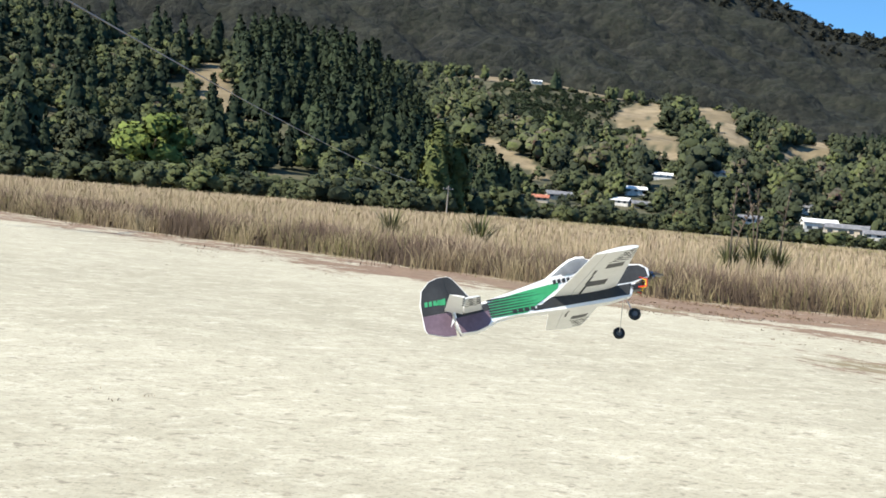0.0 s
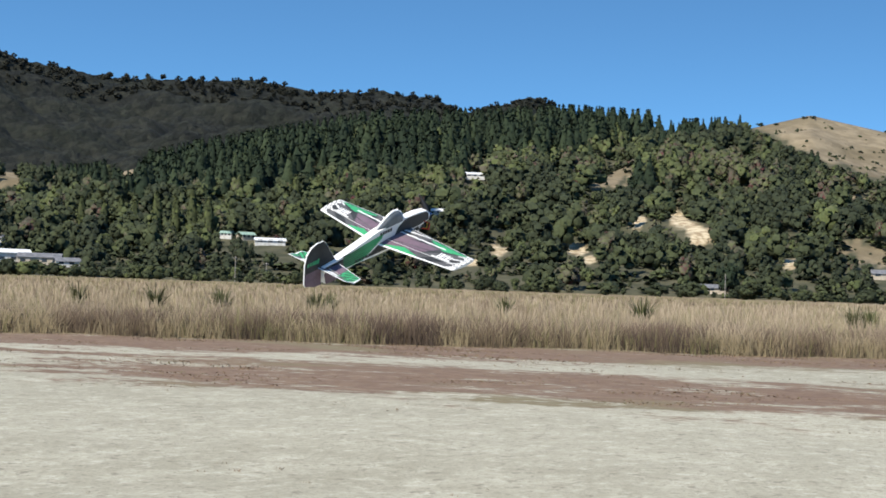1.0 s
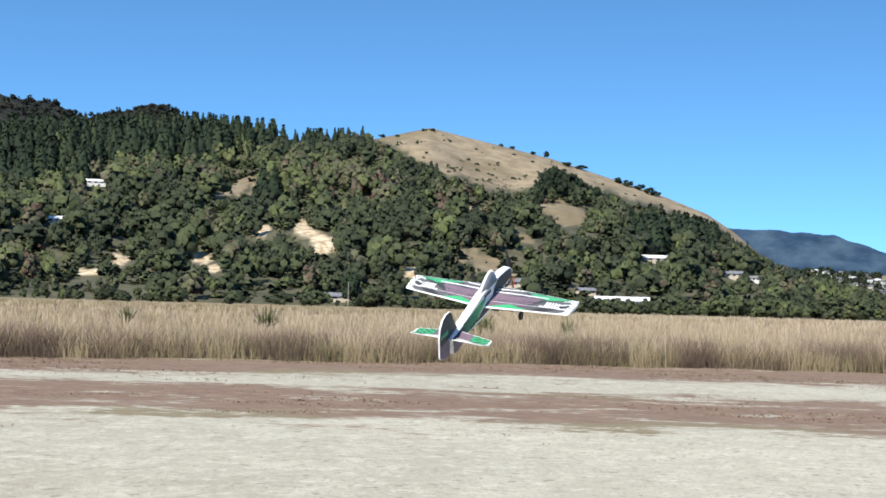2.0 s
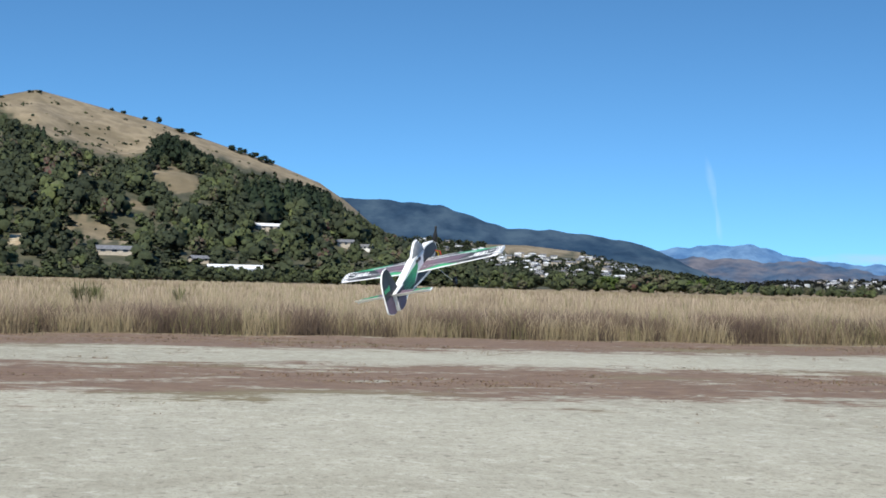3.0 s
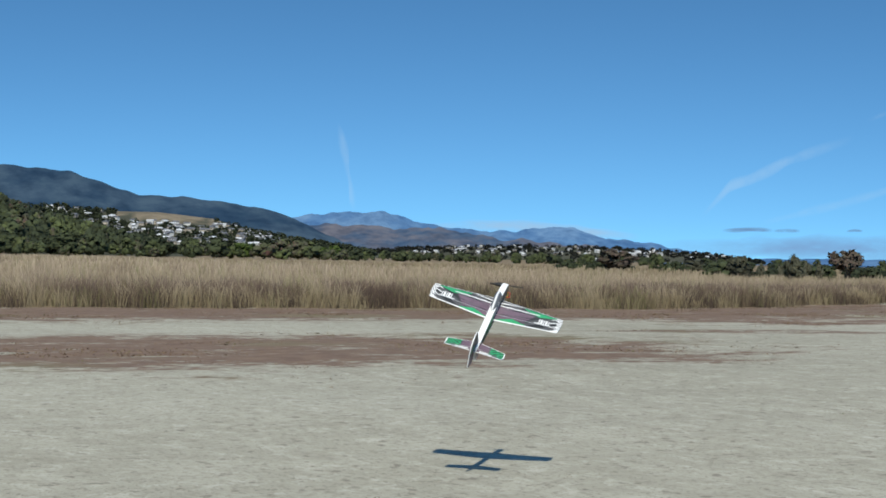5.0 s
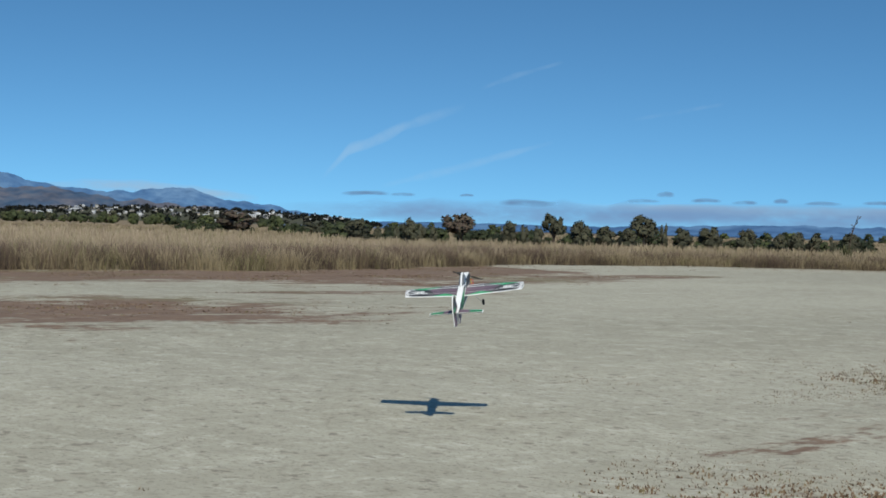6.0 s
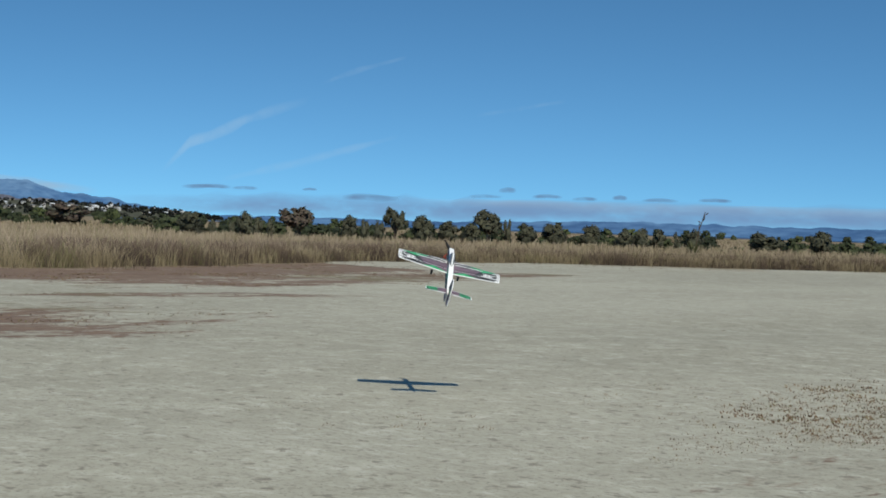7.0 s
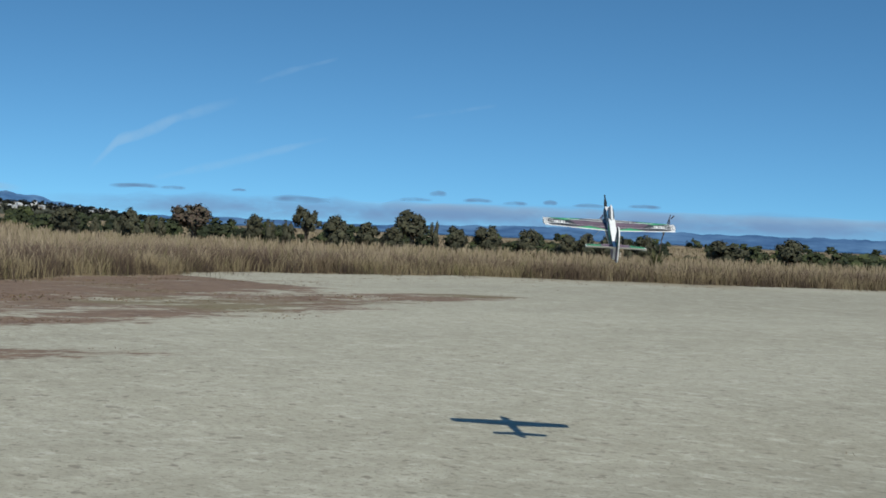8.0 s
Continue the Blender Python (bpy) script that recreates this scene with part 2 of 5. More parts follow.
def mesh_np(name, verts, tris, material, attrs=None, smooth=False, normals=None):
    """A mesh from arrays; attrs: one value a vertex; normals: one a vertex, for soft foliage."""
    verts, tris = np.asarray(verts, np.float32), np.asarray(tris, np.int32)
    me = bpy.data.meshes.new(name)
    n, k = len(tris), tris.shape[1]
    me.vertices.add(len(verts))
    me.vertices.foreach_set("co", verts.ravel())
    me.loops.add(n * k)
    me.loops.foreach_set("vertex_index", tris.ravel())
    me.polygons.add(n)
    me.polygons.foreach_set("loop_start", np.arange(0, n * k, k, dtype=np.int32))
    me.polygons.foreach_set("use_smooth", np.full(n, smooth))
    me.update(calc_edges=True)
    for key, values in (attrs or {}).items():
        a = me.attributes.new(key, "FLOAT", "POINT")
        a.data.foreach_set("value", np.asarray(values, np.float32))
    me.materials.append(material)
    if normals is not None:
        me.polygons.foreach_set("use_smooth", np.full(n, True))
        me.normals_split_custom_set_from_vertices(np.asarray(normals, np.float32))
    return me


def part(name, bm, material, parent=None, label="", smooth=False, bevel=0.0):
    """One bmesh as one object under a thing."""
    if bevel:
        bmesh.ops.bevel(bm, geom=list(bm.edges), offset=bevel, segments=2, profile=0.6, affect="EDGES", clamp_overlap=True)
    bmesh.ops.recalc_face_normals(bm, faces=bm.faces)
    me = bpy.data.meshes.new(name)
    for f in bm.faces:
        f.smooth = smooth
    bm.to_mesh(me)
    bm.free()
    me.materials.append(material)
    ob = new(name, me)
    if parent:
        ob.parent = parent
    return tagged(ob, label)


def box_bm(lo, hi, bm=None):
    bm = bm or bmesh.new()
    m = Matrix.LocRotScale([(a + b) / 2 for a, b in zip(lo, hi)], None, [b - a for a, b in zip(lo, hi)])
    bmesh.ops.create_cube(bm, size=1, matrix=m)
    return bm


def tube_bm(points, radii, sides=8, bm=None, cap=True):
    """A tube through the points."""
    bm = bm or bmesh.new()
    rings = []
    pts = [Vector(p) for p in points]
    for i, p in enumerate(pts):
        d = (pts[min(i + 1, len(pts) - 1)] - pts[max(i - 1, 0)]).normalized()
        a = d.orthogonal().normalized()
        b = d.cross(a)
        rings.append([bm.verts.new(p + (a * math.cos(t) + b * math.sin(t)) * radii[i])
                      for t in (2 * math.pi * k / sides for k in range(sides))])
    for r0, r1 in zip(rings, rings[1:]):
        for k in range(sides):
            bm.faces.new((r0[k], r0[(k + 1) % sides], r1[(k + 1) % sides], r1[k]))
    if cap:
        bm.faces.new(rings[0][::-1])
        bm.faces.new(rings[-1])
    return bm


def prism_bm(outline, y0, y1, bm=None):
    """An outline in x, z made solid from y0 to y1."""
    bm = bm or bmesh.new()
    a = [bm.verts.new((x, y0, z)) for x, z in outline]
    b = [bm.verts.new((x, y1, z)) for x, z in outline]
    bm.faces.new(a[::-1])
    bm.faces.new(b)
    n = len(outline)
    for i in range(n):
        bm.faces.new((a[i], a[(i + 1) % n], b[(i + 1) % n], b[i]))
    return bm


def polar(az, r):
    return np.sin(np.radians(az)) * r, np.cos(np.radians(az)) * r


def wave(x, y, scale, octaves=3, seed=0):
    """Smooth waves of several lengths, about -1 to 1."""
    g = np.random.default_rng(seed)
    out = np.zeros(np.shape(x))
    for o in range(octaves):
        for _ in range(4):
            a, p = g.uniform(0, 6.283, 2)
            k = 2 ** o / scale * g.uniform(0.7, 1.4)
            out += np.sin((np.cos(a) * x + np.sin(a) * y) * k * 6.283 + p) * 0.5 ** o / 4
    return out


# ---- ground ----
EDGE_X = [-400, -120, -53, -30, -18, -8, 2, 23, 32, 43, 56, 72, 110, 400]
EDGE_Y = [60, 25, 26.5, 29, 35, 40, 43.5, 44.5, 47.5, 54, 55, 47, 36, 60]


def edge(x):
    """Where the tall grass begins, as y over x."""
    return np.interp(x, EDGE_X, EDGE_Y) + 0.8 * wave(x, x * 0, 11, 3, 5) + 0.45 * wave(x, x * 0, 2.7, 2, 15)


def blob(x, y, cx, cy, sx, sy, turn=0.0):
    c, s = math.cos(radians(turn)), math.sin(radians(turn))
    u, v = (c * (x - cx) + s * (y - cy)) / sx, (-s * (x - cx) + c * (y - cy)) / sy
    return np.clip(1.6 - (u * u + v * v), 0, 1)


def weed_amount(x, y):
    e = edge(x)
    fringe = np.clip(1.35 - np.abs(y - (e - np.interp(x, [-34, -20, 0], [1.6, 3.0, 3.2]))) / np.interp(x, [-34, -20, 0], [3.2, 5.5, 6.0]), 0, 1) * np.where(x > 40, 0.35, 1.0) * np.where(x < -34, 0.75, 1.0)
    belt = np.clip(1.5 - np.abs(y - (24.7 + 0.06 * x)) / 4.9, 0, 1)
    belt = belt * np.clip((x + 22) / 9, 0, 1) * np.clip((21 - x) / 9, 0, 1)
    w = np.maximum(fringe * 1.05, belt * 0.93)
    for b in ((29, 38.5, 10, 3.6, 20), (39, 41, 5, 1.6, 10), (20, 30.5, 4.5, 1.0, -10), (-27, 25, 7, 0.8, 8), (-18, 26, 4, 0.7, 5)):
        w = np.maximum(w, blob(x, y, *b) * 0.82)
    for b in ((9.5, 6.4, 4.5, 1.8, 20), (11.6, 8.2, 4, 1.3, 28)):
        w = np.maximum(w, blob(x, y, *b) * 0.47)
    return w


def build_ground():
    r = np.concatenate([[0.0], np.geomspace(1.0, 12, 16), np.arange(12.5, 75, 0.55), np.geomspace(76, 4900, 50)])
    az = np.concatenate([np.arange(-180, -75, 3.0), np.arange(-75, 75, 0.6), np.arange(75, 180, 3.0)])
    A, R = np.meshgrid(az, r)
    X, Y = polar(A, R)
    Z = 0.03 * wave(X, Y, 9, 3, 2) * np.clip(R / 10, 0, 1) * np.clip(90 / np.maximum(R, 1), 0, 1)
    i = np.arange(len(r) - 1)[:, None] * len(az) + np.arange(len(az))[None, :]
    j = np.arange(len(r) - 1)[:, None] * len(az) + (np.arange(len(az))[None, :] + 1) % len(az)
    quads = np.stack([i, j, j + len(az), i + len(az)], -1).reshape(-1, 4)[:, ::-1]
    soil = np.clip((Y - edge(X) + 0.2) / 0.8, 0, 1)
    me = mesh_np("ground", np.stack([X, Y, Z], -1).reshape(-1, 3), quads, GROUND,
                 {"weed": weed_amount(X, Y).ravel(), "soil": soil.ravel()}, True)
    tagged(new("ground", me), "pale dry gravel flat with red-brown weed and dry grassland", "ground", kind="structure")


build_ground()


# ---- tall grass ----
def build_grass():
    """Tufts of blades, thinner and broader with distance."""
    V, Q, H, T, N = [], [], [], [], []
    count = 0
    bands = [(-2.6, 0.0, 5.0, 0.007, 6), (0.0, 2.4, 26, 0.0085, 10), (2.4, 9, 8, 0.0105, 8), (9, 30, 3.2, 0.018, 6), (30, 90, 1.15, 0.042, 6), (90, 260, 0.15, 0.09, 7)]
    for near, far, dens, width, blades in bands:
        x0, x1 = (-70, 92) if near < 9 else (-95 - far, 105 + far)
        n = int((x1 - x0) * (far - near) * dens)
        x, d = rng.uniform(x0, x1, n), rng.uniform(near, far, n)
        y = edge(x) + d
        a = np.degrees(np.arctan2(x, y))
        ok = (np.abs(a) < 72)
        if near < 0:
            ok &= rng.random(n) < np.clip(0.55 + d / 2.4 + 0.7 * wave(x, y, 2.6, 3, 9), 0, 1)
        if near == 0:
            ok &= rng.random(n) < np.clip(0.35 + d / 0.8 + 0.5 * wave(x, y, 1.4, 2, 8), 0.15, 1)
        x, y, d = x[ok], y[ok], d[ok]
        n = len(x)
        clump = wave(x, y, 2.9, 4, 31)
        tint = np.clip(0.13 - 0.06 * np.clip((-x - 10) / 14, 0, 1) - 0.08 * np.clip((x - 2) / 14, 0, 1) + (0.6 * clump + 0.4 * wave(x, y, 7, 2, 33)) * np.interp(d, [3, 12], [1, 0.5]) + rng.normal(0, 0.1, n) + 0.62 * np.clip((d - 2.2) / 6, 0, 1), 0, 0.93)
        tint = np.where(rng.random(n) < (np.clip((0.13 if near == 0 else 0.06) + 0.35 * wave(x, y, 5.0, 2, 37), 0.02, 1) if near < 9 else 0.02), 1.0, tint)
        tint = np.where((d < 1.6) & (rng.random(n) < np.clip(0.2 + 1.3 * wave(x, y, 3.4, 3, 47), 0, 0.8)), 0.82, tint)
        tint = np.where((d > 190) & (a[ok] < -7) & (rng.random(n) < 0.6), 1.0, tint)
        tall = (0.78 + 0.2 * clump + rng.normal(0, 0.06, n)) * np.where(d < 1.2, np.where(d < 0, 0.3 + 0.08 * d, 0.55 + 0.37 * d), 1.0)
        tall = tall * np.interp(x, [-60, -25, 0, 30, 60], [0.92, 0.95, 1.05, 1.1, 0.85])
        for _ in range(blades):
            bx, by = x + rng.normal(0, 0.15 + width, n), y + rng.normal(0, 0.15 + width, n)
            h = np.clip(tall * rng.uniform(0.5, 1.1, n), 0.05, 1.2)
            w = width * rng.uniform(0.6, 1.4, n)
            turn = rng.uniform(-1.5, 1.5, n)
            lean = rng.normal(0, 0.33 if near < 9 else 0.2, (2, n)) * h
            ux, uy = np.cos(turn) * w, np.sin(turn) * w
            z0 = np.full(n, -0.04)
            foot = [np.stack([bx - ux, by - uy, z0], -1), np.stack([bx + ux, by + uy, z0], -1)]
            waist = [np.stack([bx + ux * 0.8 + lean[0] * 0.4, by + uy * 0.8 + lean[1] * 0.4, h * 0.6], -1),
                     np.stack([bx - ux * 0.8 + lean[0] * 0.4, by - uy * 0.8 + lean[1] * 0.4, h * 0.6], -1)]
            tip = [np.stack([bx + ux * 0.25 + lean[0], by + uy * 0.25 + lean[1], h], -1), np.stack([bx - ux * 0.25 + lean[0], by - uy * 0.25 + lean[1], h], -1)]
            low_h, mid_h, top_h = [h * 0] * 2, [h * 0.6 / 0.9] * 2, [h / 0.9] * 2
            # far blades need no bend
            v, rise = (foot + waist + tip, low_h + mid_h + top_h) if near < 9 else (foot + tip, low_h + top_h)
            m = len(v)
            k = count + np.arange(n)[:, None] * m
            V.append(np.stack(v, 1).reshape(-1, 3))
            Q.append(k + [0, 1, 2, 3])
            if near < 9:
                Q.append(k + [3, 2, 4, 5])
            H.append(np.stack(rise, -1).ravel())
            T.append(np.repeat(np.clip(tint + rng.normal(0, 0.05, n), 0, 1), m))
            way = np.stack([np.sin(turn) * 0.5, -np.cos(turn) * 0.5, np.full(n, 0.75)], -1) + rng.normal(0, 0.12, (n, 3))
            N.append(np.repeat(way / np.linalg.norm(way, axis=1, keepdims=True), m, axis=0))
            count += n * m
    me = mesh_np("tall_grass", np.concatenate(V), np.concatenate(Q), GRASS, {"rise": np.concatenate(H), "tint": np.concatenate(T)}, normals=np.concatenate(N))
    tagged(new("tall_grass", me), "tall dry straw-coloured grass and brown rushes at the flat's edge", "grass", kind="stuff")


build_grass()


def build_weeds():
    """Low red-brown weed on the gravel."""
    n = 700000
    x, y = rng.uniform(-40, 62, n), rng.uniform(4.5, 56, n)
    keep = rng.random(n) < weed_amount(x, y) ** 2 * np.clip(0.45 + wave(x * 0.35, y, 2.2, 3, 12), 0.02, 1) * np.clip(y / 24, 0.3, 1) * 0.3
    keep &= y < edge(x) + 0.5
    x, y = x[keep], y[keep]
    n = len(x)
    V, Tr, C = [], [], []
    tint = np.clip(rng.normal(0.62, 0.2, n), 0, 1)
    k0 = 0
    for i in range(3):
        s = rng.uniform(0.005, 0.014, n) * np.clip(y / 16, 0.5, 1.6)
        cx, cy = x + rng.normal(0, 0.05, n), y + rng.normal(0, 0.05, n)
        a = rng.uniform(0, 6.283, n)
        v = np.stack([np.stack([cx - np.cos(a) * s, cy - np.sin(a) * s, -0.01 + 0 * s], -1),
                      np.stack([cx + np.cos(a) * s, cy + np.sin(a) * s, -0.01 + 0 * s], -1),
                      np.stack([cx + rng.normal(0, 0.02, n), cy + rng.normal(0, 0.02, n), s * rng.uniform(0.3, 1.0, n)], -1)], 1)
        V.append(v.reshape(-1, 3))
        Tr.append(k0 + np.arange(n * 3).reshape(-1, 3))
        C.append(np.repeat(tint, 3))
        k0 += n * 3
    me = mesh_np("ground_weed", np.concatenate(V), np.concatenate(Tr), WEED, {"tint": np.concatenate(C)})
    tagged(new("ground_weed", me), "low red-brown weed growing on the gravel", "weeds", kind="stuff")


build_weeds()


def build_specks():
    """Pebbles and tiny dry tufts strewn over the gravel."""
    n = 120000
    r, az = rng.uniform(3.0, 42, n), rng.uniform(-70, 66, n)
    x, y = polar(az, r)
    near = 60000
    x[:near], y[:near] = rng.uniform(5, 22, near), rng.uniform(4, 15, near)
    stretch = np.clip((7.9 + 0.55 * (x - 6.5) - y) / 1.6, 0, 1) * np.clip((x - 5) / 2.5, 0, 1) * np.clip((18 - x) / 3, 0, 1)
    thick = 0.035 + 0.75 * stretch
    keep = (rng.random(n) < thick * np.clip(0.5 + 0.5 * wave(x, y, 1.3, 4, 19), 0.05, 1)) & (y < edge(x))
    x, y = x[keep], y[keep]
    n = len(x)
    V, Tr, C, k0 = [], [], [], 0
    tint = np.clip(rng.normal(0.6, 0.22, n), 0, 1)
    near_size = np.where(stretch[keep] > 0.15, 1.0, 0.45)
    for i in range(5):
        w = rng.uniform(0.004, 0.017, n) * near_size
        cx, cy = x + rng.normal(0, 0.035, n), y + rng.normal(0, 0.035, n)
        a = rng.uniform(0, 6.283, n)
        v = np.stack([np.stack([cx - np.cos(a) * w, cy - np.sin(a) * w, 0 * w - 0.02], -1), np.stack([cx + np.cos(a) * w, cy + np.sin(a) * w, 0 * w - 0.02], -1),
                      np.stack([cx + rng.normal(0, 0.012, n), cy + rng.normal(0, 0.012, n), w * rng.uniform(0.3, 1.1, n)], -1)], 1)
        V.append(v.reshape(-1, 3))
        Tr.append(k0 + np.arange(n * 3).reshape(-1, 3))
        C.append(np.repeat(tint, 3))
        k0 += n * 3
    me = mesh_np("pebbles_and_tufts", np.concatenate(V), np.concatenate(Tr), WEED, {"tint": np.concatenate(C)})
    tagged(new("pebbles_and_tufts", me), "small brown tufts and pebbles strewn over the gravel", "weeds", kind="stuff")


build_specks()

# ---- hills ----
# ridge lines: heading and height angle in degrees
MID = ([-76, -62, -50, -47, -44, -40, -37, -34, -30, -26.4, -23.5, -20, -16, -13, -12, -10, -7.2, -5.2, -2.6, 1.4, 3.2, 4.2, 5.4, 7.2, 9.5, 11, 12],
       [4, 4.5, 5.0, 5.0, 4.6, 4.5, 3.6, 3.4, 4.5, 5.3, 5.9, 6.1, 6.35, 6.2, 5.9, 6.0, 6.65, 6.2, 5.6, 4.35, 3.65, 3.0, 2.0, 1.3, 0.5, 0.0, -0.1])
BACK = ([-76, -50, -42, -39, -36.2, -33, -30, -28, -25.5, -23, -21, -20, -18.6, -17.5, -16, -13, -8, -4],
        [12.5, 11.2, 9.8, 8.7, 7.6, 7.2, 7.25, 7.42, 7.02, 7.18, 6.95, 6.5, 6.85, 7.15, 6.6, 5.4, 3.0, 1.0])
LEFT = ([-80, -66, -62, -58, -56, -53.5, -52, -50.5, -49, -47],
        [6.2, 5.6, 4.8, 5.0, 5.0, 4.6, 3.4, 1.6, 0.5, 0.0])


class Hill:
    def __init__(self, line, r0, r1, power, rough, seed):
        self.line, self.r0, self.r1, self.power, self.rough, self.seed = line, r0, r1, power, rough, seed

    def place(self, az, s):
        """Position at a heading and a share of the way up."""
        r = self.r0 + (self.r1 - self.r0) * s
        el = np.interp(az, *self.line) * s ** self.power
        x, y = polar(az, r)
        z = r * np.tan(np.radians(el)) + EYE * np.clip(s * 6, 0, 1) - 0.5
        z = z + self.rough * wave(x, y, 160, 3, self.seed) * np.clip(s * 4, 0, 1) * np.clip((1 - s) * 5, 0, 1) * np.clip(el / 2.0, 0, 1)
        return x, y, z

    def build(self, name, label, az, rows, zones, skin=None, lump=0.0):
        s = np.linspace(0, 1, rows)
        A, S = np.meshgrid(az, s)
        x, y, z = self.place(A, S)
        if lump:
            z = z + lump * (np.sqrt(np.abs(wave(x, y, 34, 1, 5))) + 0.8 * np.sqrt(np.abs(wave(x, y, 21, 2, 6)))) * np.clip(S * 5, 0, 1) - lump
        el = np.degrees(np.arctan2(z - EYE, np.hypot(x, y)))
        gold, clay = zones(A, el)
        P = np.stack([x, y, z], -1)
        back = np.stack([*polar(az, self.r1 * 1.12), np.full(len(az), -1.0)], -1)[None]
        P = np.concatenate([P, back])
        gold, clay = (np.concatenate([q, q[-1:]]) for q in (gold, clay))
        n = len(az)
        i = np.arange(rows)[:, None] * n + np.arange(n - 1)[None]
        quads = np.stack([i, i + 1, i + 1 + n, i + n], -1).reshape(-1, 4)
        me = mesh_np(name, P.reshape(-1, 3), quads, skin or HILL, {"gold": gold.ravel(), "clay": clay.ravel()}, True)
        tagged(new(name, me), label, "hill", kind="structure")


def soft_box(a, e, a0, a1, e0, e1, slope=0.0):
    """1 inside a patch of hillside with ragged edges."""
    e = e - slope * (a - (a0 + a1) / 2)
    u = np.abs(a - (a0 + a1) / 2) / ((a1 - a0) / 2)
    v = np.abs(e - (e0 + e1) / 2) / ((e1 - e0) / 2)
    d = (u ** 2 + v ** 2) ** 0.5 + 0.55 * wave(a, e * 1.5, 0.75, 4, 17)
    return np.clip((1.02 - d) / 0.16, 0, 1)


GOLD = [(-15.1, -13.6, 3.85, 4.5, 0.2), (-5.7, -4.9, 3.45, 3.75, 0), (-6.2, -3.7, 1.25, 2.0, -0.25), (-3.9, -3.2, 2.4, 2.75, -0.2),
        (-2.9, -1.1, 3.05, 4.0, -0.3), (-44.2, -42.2, 3.6, 4.4, 0.3), (-43.2, -41.5, 2.7, 3.6, -0.5), (-41.2, -39.4, 3.9, 4.5, -0.2),
        (-40.4, -39.2, 3.3, 3.8, -0.4), (-38.4, -35.9, 2.9, 3.3, 0.15), (-48.9, -46.3, 1.75, 2.25, -0.5), (-46.8, -43.8, 4.6, 4.85, -0.12),
        (-50.5, -47.6, 4.85, 5.1, -0.05), (-37.0, -36.3, 3.2, 3.8, 0.0), (-33.0, -32.0, 3.5, 4.2, 0)]
CLAY = [(-12.3, -11.4, 2.3, 3.05, -0.6), (-11.6, -10.6, 1.75, 2.6, -0.3), (-13.6, -13.0, 2.3, 2.8, 0.2), (-18.9, -18.2, 1.15, 1.6, 0), (-8.0, -7.4, 0.95, 1.45, 0),
        (-16.2, -15.2, 1.3, 1.75, -0.2), (-20.5, -18.6, 0.75, 1.0, 0.1), (-15.4, -14.9, 1.0, 1.3, 0)]


GOLD_LOW = ([-10, -9.3, -8, -6, -4.6, -3, -1.5, -0.3, 1.5, 3.5, 5, 6.5, 12], [7, 6.2, 5.5, 4.75, 4.3, 4.5, 4.6, 4.25, 3.75, 3.1, 2.2, 1.5, 0.3])


def mid_zones(a, e):
    gold = np.zeros(np.shape(a))
    for g in GOLD:
        gold = np.maximum(gold, soft_box(a, e, *g))
    low = np.interp(a, *GOLD_LOW)
    low = low + 0.22 * wave(a, e, 1.3, 3, 23)
    gold = np.maximum(gold, np.clip((e - low) / 0.12, 0, 1) * (a > -9.6))
    clay = np.zeros(np.shape(a))
    for g in CLAY:
        clay = np.maximum(clay, soft_box(a, e, *g))
    return gold, clay


def left_zones(a, e):
    return soft_box(a, e, -59.8, -57.6, 2.2, 4.4, -0.9), np.zeros(np.shape(a))


def bare(a, e):
    return np.zeros(np.shape(a)), np.zeros(np.shape(a))


mid = Hill(MID, 620, 1250, 0.85, 9.0, 41)
back = Hill(BACK, 1350, 2300, 0.8, 22.0, 42)
left = Hill(LEFT, 330, 560, 0.9, 4.0, 43)
mid.build("hill_mid", "wooded hillside with dry golden pasture and pale clay slips", np.arange(-76, 12.1, 0.15), 120, mid_zones)
back.build("hill_back", "dark bush-covered ridge behind the wooded hill", np.arange(-76, -3.9, 0.15), 150, bare, BUSH, 5.0)
left.build("hill_left", "steep hillside of pines and scrub with a bare track", np.arange(-80, -46.9, 0.25), 60, left_zones)


# ---- trees ----
LUMPS = {"round": 9, "open": 13, "bush": 6, "low": 4}


def ball(level):
    """A small rounded ball as triangles."""
    bm = bmesh.new()
    bmesh.ops.create_icosphere(bm, subdivisions=level, radius=1.0)
    tris = np.array([[v.co[:] for v in f.verts] for f in bm.faces])
    bm.free()
    return tris


